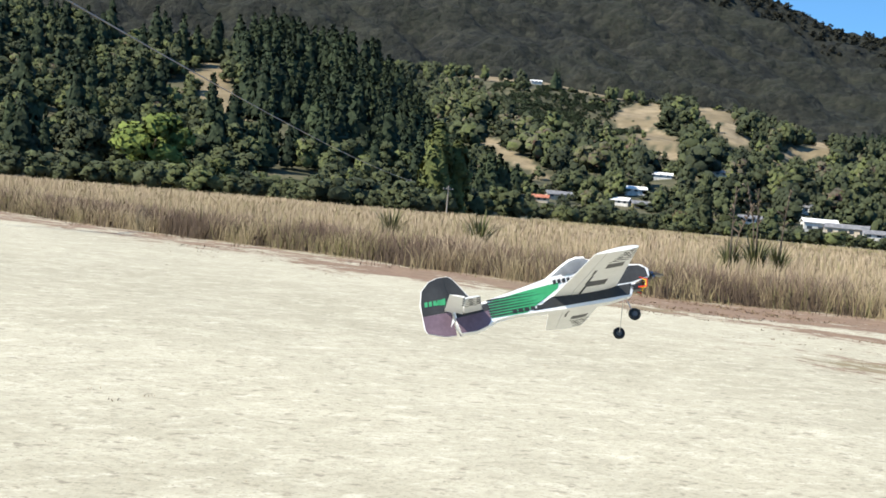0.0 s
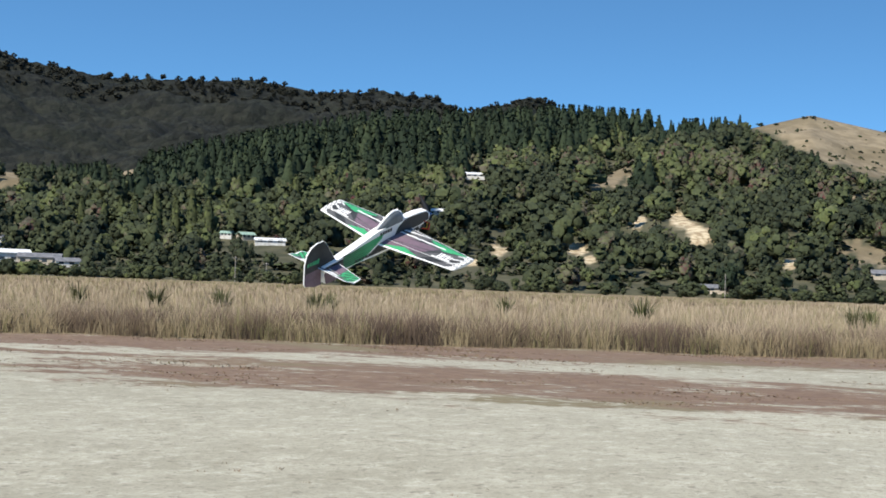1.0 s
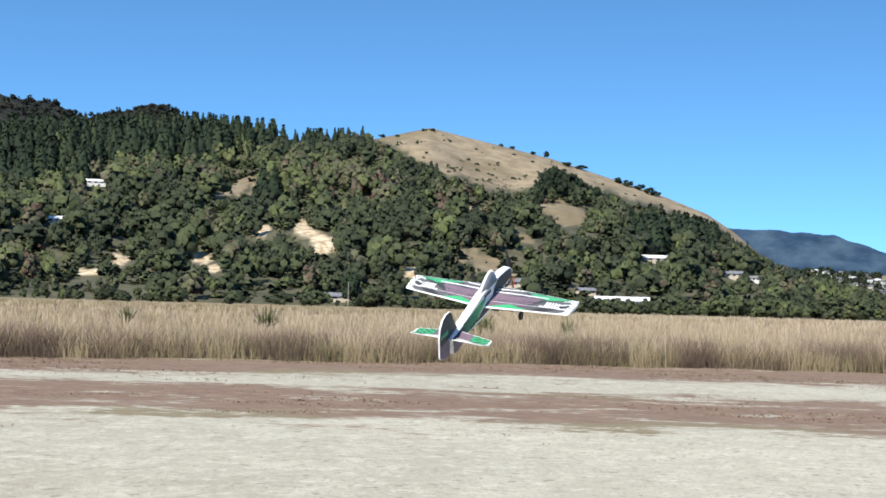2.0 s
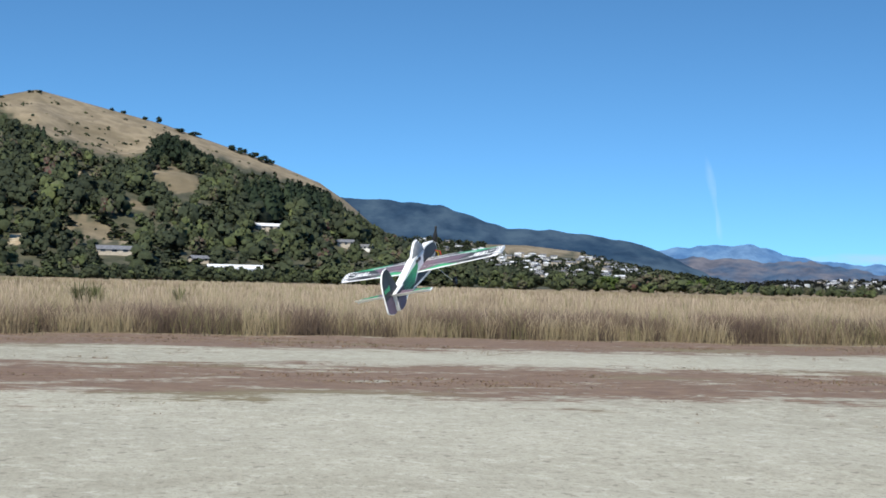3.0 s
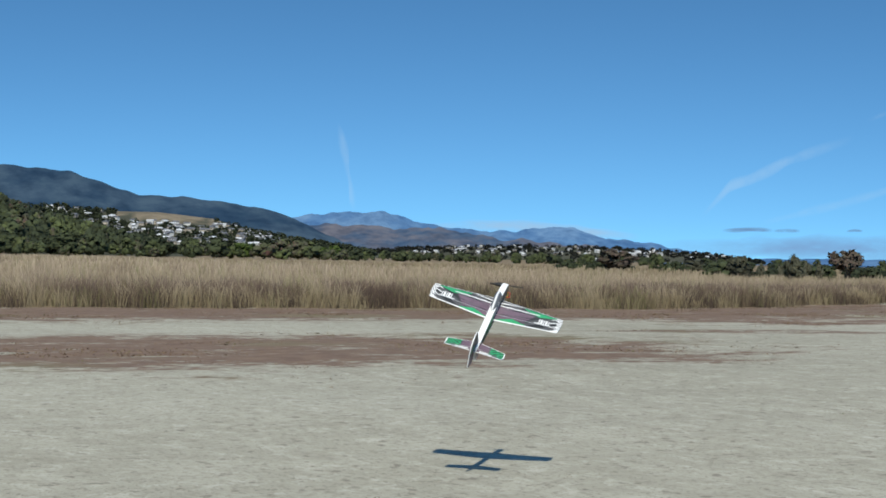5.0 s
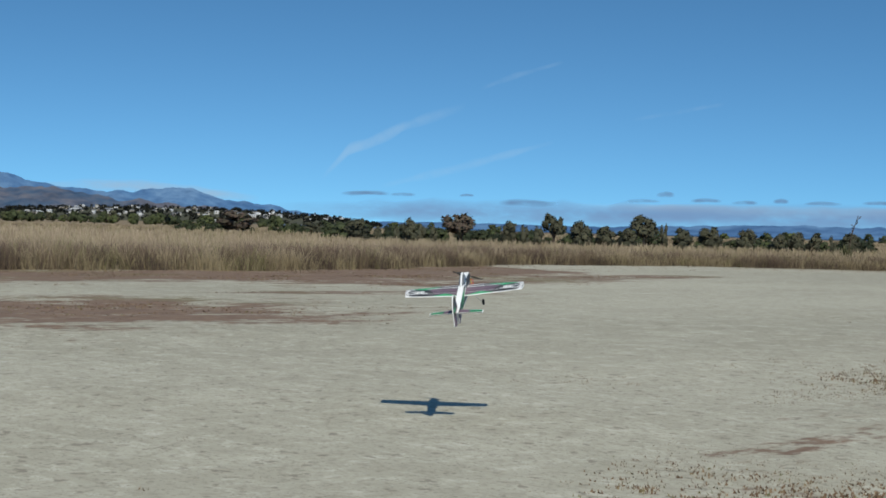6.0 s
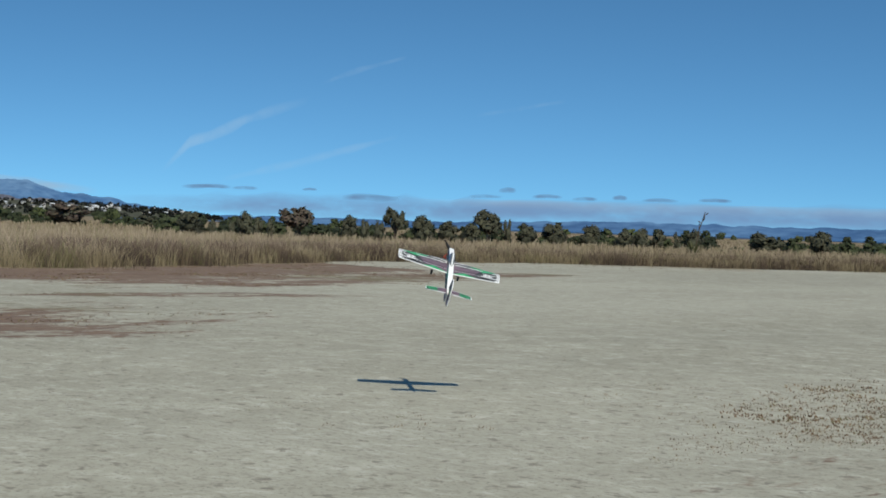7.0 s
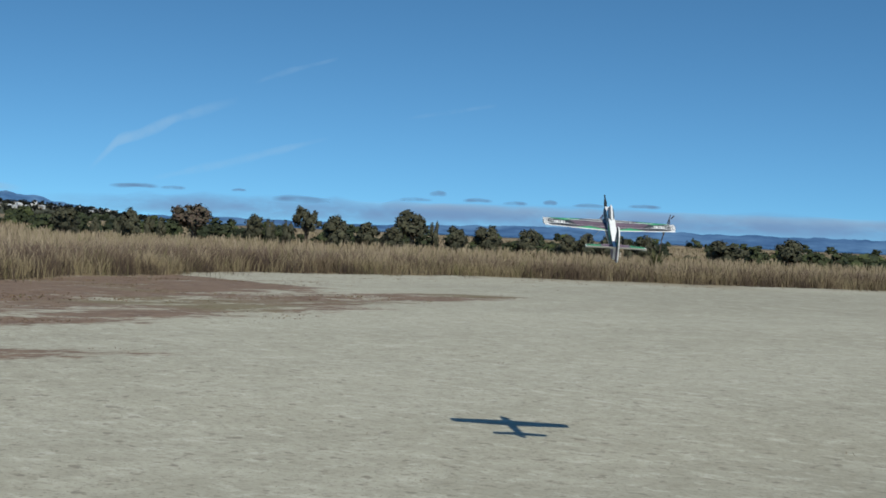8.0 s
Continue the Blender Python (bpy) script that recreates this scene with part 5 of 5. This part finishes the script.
FLAX = [(-51.8, 62, 1.5, 0), (-48.8, 60, 1.6, 0), (-40.4, 60, 1.5, 2), (-39.5, 62, 1.75, 2), (-38.8, 61, 1.5, 1), (-31.2, 58, 1.35, 0), (-28.8, 58, 1.4, 0), (-25.3, 62, 1.35, 0), (-24.8, 64, 1.25, 0),
        (-13.1, 62, 1.5, 0), (-5.45, 66, 1.45, 0), (-4.9, 64, 1.35, 0), (-1.8, 66, 1.25, 0), (-34.0, 64, 1.3, 0), (-18.2, 68, 1.3, 0), (50.7, 95, 1.35, 1)]
for k, (az, r, height, stalks) in enumerate(FLAX):
    ob = flax(height * 1.02, 120, 700 + k, stalks)
    x, y = polar(az, r)
    ob.matrix_basis = pose(x, y, 0, 0, 0, 40 * k)


def pole(height, arm=True):
    root = new("utility_pole")
    part("post", tube_bm([(0, 0, -0.5), (0, 0, height)], [0.16, 0.11], 8), POLE, root)
    if arm:
        part("crossarm", box_bm((-1.0, -0.06, height - 0.7), (1.0, 0.06, height - 0.56)), POLE, root)
        for x in (-0.85, -0.3, 0.3, 0.85):
            part("insulator", tube_bm([(x, 0, height - 0.56), (x, 0, height - 0.4)], [0.05, 0.035], 6), WALL_WHITE, root)
    return tagged(root, "weathered timber utility pole at the field's far edge", "utility pole", "utility poles")


for az, r, height in ((-10.1, 540, 8.8), (-28.35, 520, 9.0), (-27.2, 540, 7.5), (-51.4, 300, 6.4), (-50.0, 290, 5.6)):
    ob = pole(height, az < -11)
    x, y = polar(az, r)
    ob.matrix_basis = pose(x, y, 0, 0, 0, -az + 20)


def build_cable():
    p0, p1 = Vector((*polar(-51.4, 300), 6.05)), Vector((*polar(-72, 50), 10.0))
    pts = [p0.lerp(p1, t) - Vector((0, 0, 4 * t * (1 - t))) for t in (i / 24 for i in range(25))]
    ob = part("overhead_cable", tube_bm(pts, [0.04] * 25, 6), WIRE)
    tagged(ob, "pale overhead cable sagging between poles", "cable")
    far = pole(10.6)
    far.matrix_basis = pose(p1.x, p1.y, 0, 0, 0, 30)


build_cable()

# ---- model aeroplane ----
FOAM_WHITE = varied("foam_white", (0.74, 0.74, 0.73), (0.8, 0.8, 0.79), 6.0, 0.45, relief=0.08, dist=0.001)
FOAM_BLACK = varied("foam_charcoal", (0.028, 0.03, 0.032), (0.05, 0.052, 0.055), 6.0, 0.45, relief=0.08, dist=0.001)
FOAM_GREY = varied("foam_grey", (0.075, 0.077, 0.08), (0.115, 0.115, 0.12), 6.0, 0.45, relief=0.08, dist=0.001)
FOAM_GREEN = varied("foam_green", (0.03, 0.27, 0.11), (0.05, 0.35, 0.155), 6.0, 0.45, relief=0.08, dist=0.001)
FOAM_PURPLE = varied("foam_purple", (0.125, 0.088, 0.115), (0.165, 0.118, 0.15), 6.0, 0.45, relief=0.08, dist=0.001)
CANOPY = varied("canopy_smoke", (0.11, 0.12, 0.13), (0.18, 0.19, 0.2), 5.0, 0.18, relief=0.02, dist=0.001)
RUBBER = varied("rubber_black", (0.015, 0.015, 0.015), (0.03, 0.03, 0.03), 9.0, 0.8)
PLASTIC = varied("plastic_black", (0.02, 0.02, 0.022), (0.035, 0.035, 0.035), 9.0, 0.35)
STEEL = varied("steel_wire", (0.5, 0.5, 0.5), (0.62, 0.62, 0.62), 9.0, 0.3, 1.0)
BLUE_METAL = varied("blue_anodised", (0.02, 0.08, 0.22), (0.03, 0.1, 0.28), 9.0, 0.25, 0.8)
RED_LEAD = varied("red_lead", (0.5, 0.03, 0.02), (0.6, 0.05, 0.03), 9.0, 0.5)
YELLOW_LEAD = varied("yellow_lead", (0.7, 0.45, 0.03), (0.8, 0.55, 0.05), 9.0, 0.5)

for dull in (FOAM_BLACK, FOAM_GREY, FOAM_PURPLE):
    dull.node_tree.nodes["Principled BSDF"].inputs["Specular IOR Level"].default_value = 0.12
SKINS = [FOAM_WHITE, FOAM_GREY, FOAM_BLACK, FOAM_GREEN, FOAM_PURPLE]


def wing_top(u, v):
    """Scheme of the upper wing skin: u from leading to trailing edge, v from root to tip."""
    if u < 0.04 or u > 0.965:
        return 0
    if v > 0.94 - 0.08 * abs(u - 0.5):
        return 2 if (int(u * 14) + int(v * 80)) % 3 == 0 else 0
    if v > 0.84 and (u * 9 + v * 13) % 2.2 < 0.45:
        return 0
    if v < 0.36 and u < 0.26 - 0.5 * v:
        return 0 if u > 0.2 - 0.42 * v else 1
    if 0.32 - 0.16 * v < u < 0.365 - 0.16 * v and v < 0.66:
        return 0
    if 0.08 < u < 0.36 - 0.9 * abs(v - 0.66) and v > 0.42:
        return 3
    if u > 0.93 - 0.75 * max(0.0, 0.2 - abs(v - 0.3)) and v < 0.5:
        return 3
    if u > 0.36 and v < 0.6 - 0.28 * (u - 0.36) and (u * 13 + v * 5) % 3.2 > 0.35:
        return 4
    if 0.44 < u < 0.66 and 0.66 < v < 0.83 and (v * 27) % 1.0 < 0.55:
        return 0
    if 0.68 < u < 0.72 and 0.62 < v < 0.86:
        return 0
    return 1 if (u * 6 + v * 9) % 3 < 1.5 else 2


def wing_under(u, v):
    if 0.62 < v < 0.72 and 0.15 < u < 0.5:
        return 1
    if v > 0.74 and u < 0.75:
        return 2 if (int(u * 11) + int(v * 42)) % 2 == 0 and u < 1.25 - v else 0
    if 0.22 < v < 0.34 and 0.28 < u < 0.62:
        return 1
    if abs(u - 0.62 - 0.1 * (v - 0.3)) < 0.02 and v < 0.6:
        return 2
    return 0


def stab_top(u, v):
    if u > 0.94 or u < 0.06 or v > 0.97:
        return 0
    if v > 0.5 and u < 1.15 - 0.75 * v:
        return 2 if (u * 7 + v * 9) % 1.5 < 0.55 else 3
    if v > 0.75 and u < 0.85:
        return 3 if (u * 11) % 2 < 1.3 else 2
    if 0.66 < u < 0.9 and 0.2 < v < 0.62:
        return 0
    return 4 if v < 0.45 and u < 0.85 else 1


def stab_under(u, v):
    return 2 if v > 0.5 and (int(u * 8) + int(v * 18)) % 2 == 0 and u < 0.55 else 0


def panel(name, root, side, span, le, te, thick, rules, u0, u1, nu, nv, label=""):
    """Half of a flying surface between chord shares u0 and u1. le, te: x at root and tip; thick at root and tip."""
    bm = bmesh.new()
    us = [u0 + (u1 - u0) * i / nu for i in range(nu + 1)]
    grid = {}
    for skin in (0, 1):
        for i, u in enumerate(us):
            for j in range(nv + 1):
                v = j / nv
                a, b, t = (p[0] + (p[1] - p[0]) * v for p in (le, te, thick))
                h = t * (2.6 * math.sqrt(max(u, 0.0)) * (1 - u) ** 0.85 * 0.62 + 0.08)
                edge_in = 0.0 if v < 0.98 else 0.012 * (abs(u - 0.4) * 1.6) ** 2
                grid[skin, i, j] = bm.verts.new((a + (b - a) * u, side * (span * v - edge_in), (h / 2) * (1 if skin == 0 else -1)))
    for skin in (0, 1):
        for i in range(nu):
            for j in range(nv):
                f = bm.faces.new((grid[skin, i, j], grid[skin, i + 1, j], grid[skin, i + 1, j + 1], grid[skin, i, j + 1]))
                f.material_index = rules[skin]((us[i] + us[i + 1]) / 2, (j + 0.5) / nv)
    for i in range(nu):
        for j in (0, nv):
            bm.faces.new((grid[0, i, j], grid[0, i + 1, j], grid[1, i + 1, j], grid[1, i, j]))
    for j in range(nv):
        for i in (0, nu):
            bm.faces.new((grid[0, i, j], grid[0, i, j + 1], grid[1, i, j + 1], grid[1, i, j]))
    ob = part(name, bm, FOAM_WHITE, root, label, True)
    for m in SKINS[1:]:
        ob.data.materials.append(m)
    ob.data.set_sharp_from_angle(angle=radians(40))
    return ob


def build_airplane():
    root = tagged(new("model_airplane"), "white, green, purple and black foam radio-controlled aerobatic plane in flight", "model airplane")
    # fuselage
    outline = [(0.3, 0.045), (0.296, 0.008), (0.225, 0.0), (0.2, -0.058), (0.1, -0.066), (-0.1, -0.062), (-0.3, -0.05), (-0.37, -0.048), (-0.42, -0.075), (-0.47, -0.088), (-0.53, -0.086),
               (-0.545, -0.05), (-0.548, 0.022), (-0.42, 0.03), (-0.3, 0.05), (-0.126, 0.082), (0.05, 0.088), (0.2, 0.082), (0.27, 0.07)]
    body = part("fuselage", prism_bm(outline, -0.022, 0.022), FOAM_WHITE, root, bevel=0.006)
    for side in (-1, 1):
        y0, y1 = (0.0214, 0.0232) if side > 0 else (-0.0232, -0.0214)
        ya, yb = (0.0226, 0.0242) if side > 0 else (-0.0242, -0.0226)
        green = [(-0.40, -0.045), (-0.29, -0.047), (-0.25, -0.047), (-0.145, 0.006), (-0.1, 0.03), (-0.09, 0.054), (-0.25, 0.042), (-0.36, 0.03), (-0.40, 0.022)]
        part("green_panel", prism_bm(green, y0, y1), FOAM_GREEN, body, "bright green side panel")
        belly = [(-0.225, -0.046), (-0.135, -0.002), (0.02, -0.004), (0.21, -0.006), (0.19, -0.052), (0.0, -0.05)]
        part("belly_panel", prism_bm(belly, y0, y1), FOAM_BLACK, body, "charcoal belly panel")
        nose = [(0.0, 0.004), (0.215, 0.0), (0.288, 0.012), (0.285, 0.048), (0.262, 0.066), (0.14, 0.079), (0.085, 0.078), (0.03, 0.05)]
        part("nose_panel", prism_bm(nose, y0, y1), FOAM_BLACK, body, "charcoal nose panel")
        tail = [(-0.54, -0.018), (-0.402, -0.01), (-0.402, 0.02), (-0.54, 0.016)]
        part("tail_panel", prism_bm(tail, y0, y1), FOAM_BLACK, body, "charcoal tail panel")
        purple = [(-0.546, -0.018), (-0.534, -0.083), (-0.47, -0.085), (-0.422, -0.073), (-0.404, -0.053), (-0.404, -0.01)]
        part("purple_panel", prism_bm(purple, y0, y1), FOAM_PURPLE, body, "dull purple tail panel")
        for k in range(7):
            z = 0.03 - 0.0115 * k
            streak = [(-0.405, z - 0.003), (-0.2 + 0.03 * math.sin(k * 2.1), z + 0.001), (-0.36, z + 0.0035), (-0.405, z + 0.004)]
            part("black_streak", prism_bm(streak, ya, yb), FOAM_BLACK, body)
        # maker's marks as plain bars
        for k in range(5):
            x = -0.31 + 0.026 * k
            part("side_mark", prism_bm([(x, -0.042), (x + 0.019, -0.043), (x + 0.019, -0.027), (x, -0.026)], ya, yb), FOAM_BLACK, body)
        for k in range(5):
            x = -0.115 + 0.02 * k
            part("upper_mark", prism_bm([(x, 0.048), (x + 0.014, 0.05), (x + 0.014, 0.068), (x, 0.066)], ya, yb), FOAM_BLACK, body)
    # canopy
    bm = bmesh.new()
    prof = [(-0.13, 0.08), (-0.1, 0.096), (-0.06, 0.12), (-0.02, 0.14), (0.015, 0.147), (0.045, 0.143), (0.065, 0.128), (0.08, 0.1), (0.09, 0.084)]
    rings = []
    for x, z in prof:
        w = 0.0245 * min(1.0, 0.25 + (z - 0.08) / 0.05)
        rings.append([bm.verts.new((x, w * math.cos(t), 0.078 + (z - 0.078) * math.sin(t) ** 0.7)) for t in (math.pi * k / 12 for k in range(13))])
    for r0, r1 in zip(rings, rings[1:]):
        for k in range(12):
            bm.faces.new((r0[k], r0[k + 1], r1[k + 1], r1[k]))
    part("canopy", bm, CANOPY, root, "smoke-grey canopy", True)
    bm = bmesh.new()
    for r_pts in (prof,):
        tube_bm([(x, 0, z + 0.001) for x, z in r_pts], [0.0075] * len(r_pts), 8, bm)
    part("canopy_rim", bm, FOAM_WHITE, root, "white canopy spine", True)
    # wings with ailerons, tail with elevators
    for side in (1, -1):
        wing = panel("wing", root, side, 0.5, (0.15, 0.119), (-0.13, -0.055), (0.036, 0.022), (wing_top, wing_under), 0.0, 0.735, 34, 70)
        panel("aileron", wing, side, 0.5, (0.15, 0.119), (-0.13, -0.055), (0.036, 0.022), (wing_top, wing_under), 0.75, 1.0, 12, 70)
        stab = panel("tailplane", root, side, 0.219, (-0.425, -0.47), (-0.585, -0.592), (0.012, 0.009), (stab_top, stab_under), 0.0, 0.5, 12, 26)
        elevator = panel("elevator", stab, side, 0.219, (-0.425, -0.47), (-0.585, -0.592), (0.012, 0.009), (stab_top, stab_under), 0.525, 1.0, 12, 26)
        hinge = Matrix.Translation((-0.52, 0, 0.0))
        elevator.matrix_basis = hinge @ Matrix.Rotation(radians(24), 4, "Y") @ hinge.inverted()
    # fin and rudder
    fin = part("fin", prism_bm([(-0.445, 0.03), (-0.548, 0.018), (-0.55, 0.168), (-0.535, 0.168), (-0.515, 0.152)], -0.004, 0.004), FOAM_WHITE, root, bevel=0.001)
    part("fin_panel", prism_bm([(-0.448, 0.031), (-0.551, 0.022), (-0.552, 0.166), (-0.536, 0.166), (-0.517, 0.15)], -0.0052, 0.0052), FOAM_BLACK, fin, "charcoal fin panel")
    rud = [(-0.553, -0.085), (-0.6, -0.082), (-0.668, -0.056), (-0.676, -0.04), (-0.672, 0.07), (-0.655, 0.125), (-0.62, 0.158), (-0.58, 0.17), (-0.553, 0.168)]
    rudder = part("rudder", prism_bm(rud, -0.004, 0.004), FOAM_WHITE, root, bevel=0.001)
    part("rudder_upper", prism_bm([(-0.5525, 0.017), (-0.6725, 0.017), (-0.669, 0.07), (-0.653, 0.123), (-0.619, 0.1555), (-0.58, 0.1675), (-0.5525, 0.166)], -0.0052, 0.0052), FOAM_BLACK, rudder, "charcoal upper rudder")
    part("rudder_lower", prism_bm([(-0.5525, 0.0165), (-0.5525, -0.084), (-0.6, -0.081), (-0.666, -0.055), (-0.673, -0.04), (-0.6725, 0.0165)], -0.0052, 0.0052), FOAM_PURPLE, rudder, "dull purple lower rudder")
    part("rudder_flash", prism_bm([(-0.57, 0.05), (-0.61, 0.055), (-0.6, 0.072), (-0.565, 0.078)], -0.0062, 0.0062), FOAM_GREEN, rudder, "green flash")
    for k in range(4):
        x = -0.655 + 0.018 * k
        part("rudder_mark", prism_bm([(x, 0.055), (x + 0.012, 0.055), (x + 0.015, 0.075), (x + 0.003, 0.075)], -0.0062, 0.0062), FOAM_GREEN, rudder)
    part("control_horn", prism_bm([(-0.56, -0.02), (-0.575, -0.055), (-0.553, -0.03)], -0.03, -0.028), FOAM_WHITE, root)
    # power
    part("motor", tube_bm([(0.245, 0, 0.018), (0.262, 0, 0.018), (0.305, 0, 0.02), (0.312, 0, 0.02)], [0.014, 0.019, 0.019, 0.01], 16), PLASTIC, root, "dark round motor", True)
    part("speed_controller", box_bm((0.2, -0.022, -0.035), (0.255, 0.022, -0.008)), PLASTIC, root, bevel=0.004)
    g = random.Random(4)
    for k in range(7):
        y = (k - 3) * 0.008
        pts = [(0.25, y, 0.012), (0.275, y * 1.6 + g.uniform(-0.01, 0.01), -0.005), (0.262, y * 2, -0.028 + g.uniform(-0.01, 0.006)), (0.235, y, -0.028)]
        part("motor_lead", tube_bm(pts, [0.0032] * 4, 6), (RED_LEAD, YELLOW_LEAD, PLASTIC)[k % 3], root, ("red lead", "yellow lead", "black lead")[k % 3], True)
    # undercarriage
    for side in (1, -1):
        part("gear_leg", tube_bm([(0.17, side * 0.012, -0.055), (0.165, side * 0.05, -0.092), (0.151, side * 0.118, -0.163), (0.151, side * 0.131, -0.166)], [0.0022] * 4, 6), STEEL, root)
        bm = bmesh.new()
        ring = []
        for i in range(20):
            a = 2 * math.pi * i / 20
            ring.append([bm.verts.new((0.151 + (0.0185 + 0.0075 * math.cos(b)) * math.cos(a), side * 0.131 + 0.009 * math.sin(b), -0.166 + (0.0185 + 0.0075 * math.cos(b)) * math.sin(a)))
                         for b in (2 * math.pi * q / 10 for q in range(10))])
        for i in range(20):
            for q in range(10):
                bm.faces.new((ring[i][q], ring[(i + 1) % 20][q], ring[(i + 1) % 20][(q + 1) % 10], ring[i][(q + 1) % 10]))
        wheel = part("wheel", bm, RUBBER, root, "small black wheel", True)
        part("hub", tube_bm([(0.151, side * 0.131 - 0.007, -0.166), (0.151, side * 0.131 + 0.007, -0.166)], [0.0115, 0.0115], 14), FOAM_GREY, wheel, "grey hub")
    # propeller
    bm = bmesh.new()
    for s in (1, -1):
        rows = []
        for k in range(9):
            q = k / 8
            c = 0.012 + 0.022 * math.sin(min(1, q * 1.25 + 0.12) * math.pi) ** 0.8
            tw = radians(55 - 40 * q)
            y = s * (0.008 + 0.122 * q)
            rows.append([bm.verts.new((math.sin(tw) * c * e * s * 0.5 + dz * 0.001, y, math.cos(tw) * c * e * 0.5)) for e, dz in ((-1, 0), (0, 1.6), (1, 0), (0, -1.2))])
        for r0, r1 in zip(rows, rows[1:]):
            for k in range(4):
                bm.faces.new((r0[k], r0[(k + 1) % 4], r1[(k + 1) % 4], r1[k]))
        bm.faces.new(rows[-1])
    prop = part("propeller", bm, PLASTIC, root, "dark two-bladed propeller", True)
    part("spinner", tube_bm([(-0.006, 0, 0), (0.0, 0, 0), (0.012, 0, 0), (0.022, 0, 0)], [0.011, 0.0125, 0.009, 0.002], 14), BLUE_METAL, prop, "blue metal spinner", True)
    return root, prop


airplane, propeller = build_airplane()


# ---- movement ----
# seconds, place, heading, nose up, bank to starboard (degrees)
FLIGHT = [
    (0.0, -8.91, 8.24, 1.30, 27.7, 14.4, -23.1),
    (0.1, -7.79, 8.24, 1.32, 24.7, 11.6, -20.2),
    (0.2, -6.52, 7.81, 1.40, 22.4, 14.3, -10.2),
    (0.3, -5.41, 7.26, 1.46, 22.5, 15.8, -2.9),
    (0.4, -4.91, 7.12, 1.53, 21.5, 16.4, 0.7),
    (0.5, -4.29, 6.92, 1.58, 19.8, 18.1, 4.0),
    (0.7, -3.95, 7.42, 1.71, 21.1, 22.9, 13.0),
    (0.8, -3.71, 7.52, 1.78, 21.1, 23.5, 16.5),
    (1.0, -3.22, 7.74, 1.86, 22.7, 21.7, 20.8),
    (1.2, -2.84, 7.93, 1.84, 21.9, 16.5, 17.6),
    (1.4, -2.18, 7.82, 1.77, 19.2, 10.8, 9.8),
    (1.6, -1.64, 8.00, 1.62, 18.4, 10.9, 1.5),
    (1.8, -1.15, 8.30, 1.57, 18.6, 20.2, 1.8),
    (2.0, -0.72, 8.53, 1.65, 19.8, 25.9, 8.5),
    (2.2, -0.28, 8.60, 1.71, 22.0, 26.4, 7.8),
    (3.3, 1.41, 9.12, 1.67, 25.2, 18.1, -14.6),
    (3.5, 1.57, 9.42, 1.53, 28.9, 22.4, -2.1),
    (3.7, 1.75, 9.78, 1.52, 33.5, 27.1, 10.9),
    (3.9, 1.96, 9.96, 1.56, 37.8, 27.2, 18.4),
    (4.2, 2.44, 10.18, 1.58, 43.2, 25.7, 21.0),
    (5.3, 5.39, 10.29, 1.14, 40.6, 31.4, 15.0),
    (5.5, 5.97, 10.25, 1.15, 46.9, 27.3, 13.5),
    (5.7, 6.52, 10.25, 1.15, 47.0, 20.4, 6.8),
    (6.0, 7.59, 10.19, 1.08, 43.1, 18.4, -6.3),
    (6.2, 8.25, 10.39, 1.07, 39.4, 22.3, -15.5),
    (6.5, 9.12, 10.63, 1.07, 40.5, 20.1, -22.5),
    (6.8, 11.08, 12.60, 1.14, 40.5, 21.4, -12.0),
    (7.0, 12.36, 13.75, 1.22, 41.9, 25.9, 14.4),
    (7.2, 13.39, 14.57, 1.31, 43.7, 27.4, 35.6),
    (7.4, 14.53, 15.36, 1.41, 42.7, 27.7, 47.5),
    (7.6, 15.94, 16.35, 1.47, 44.7, 29.8, 42.9),
    (7.8, 18.66, 18.28, 1.56, 46.2, 29.2, 22.9),
    (8.0, 22.70, 21.42, 1.71, 44.3, 18.1, 0.9),
]


def attitude(x, y, z, heading, up, bank):
    h, p, r = radians(heading), radians(up), radians(bank)
    f = Vector((math.sin(h) * math.cos(p), math.cos(h) * math.cos(p), math.sin(p)))
    l0 = Vector((-math.cos(h), math.sin(h), 0))
    l1 = l0 * math.cos(r) + f.cross(l0) * math.sin(r)
    u = f.cross(l1)
    m = Matrix((f, l1, u)).transposed().to_4x4()
    m.translation = (x, y, z)
    return m


def motions():
    walk(airplane, [(t, attitude(*r)) for t, *r in FLIGHT])
    walk(propeller, [(0.1 * k, pose(0.318, 0, 0.02, 75 * k + 20)) for k in range(81)])


motions()
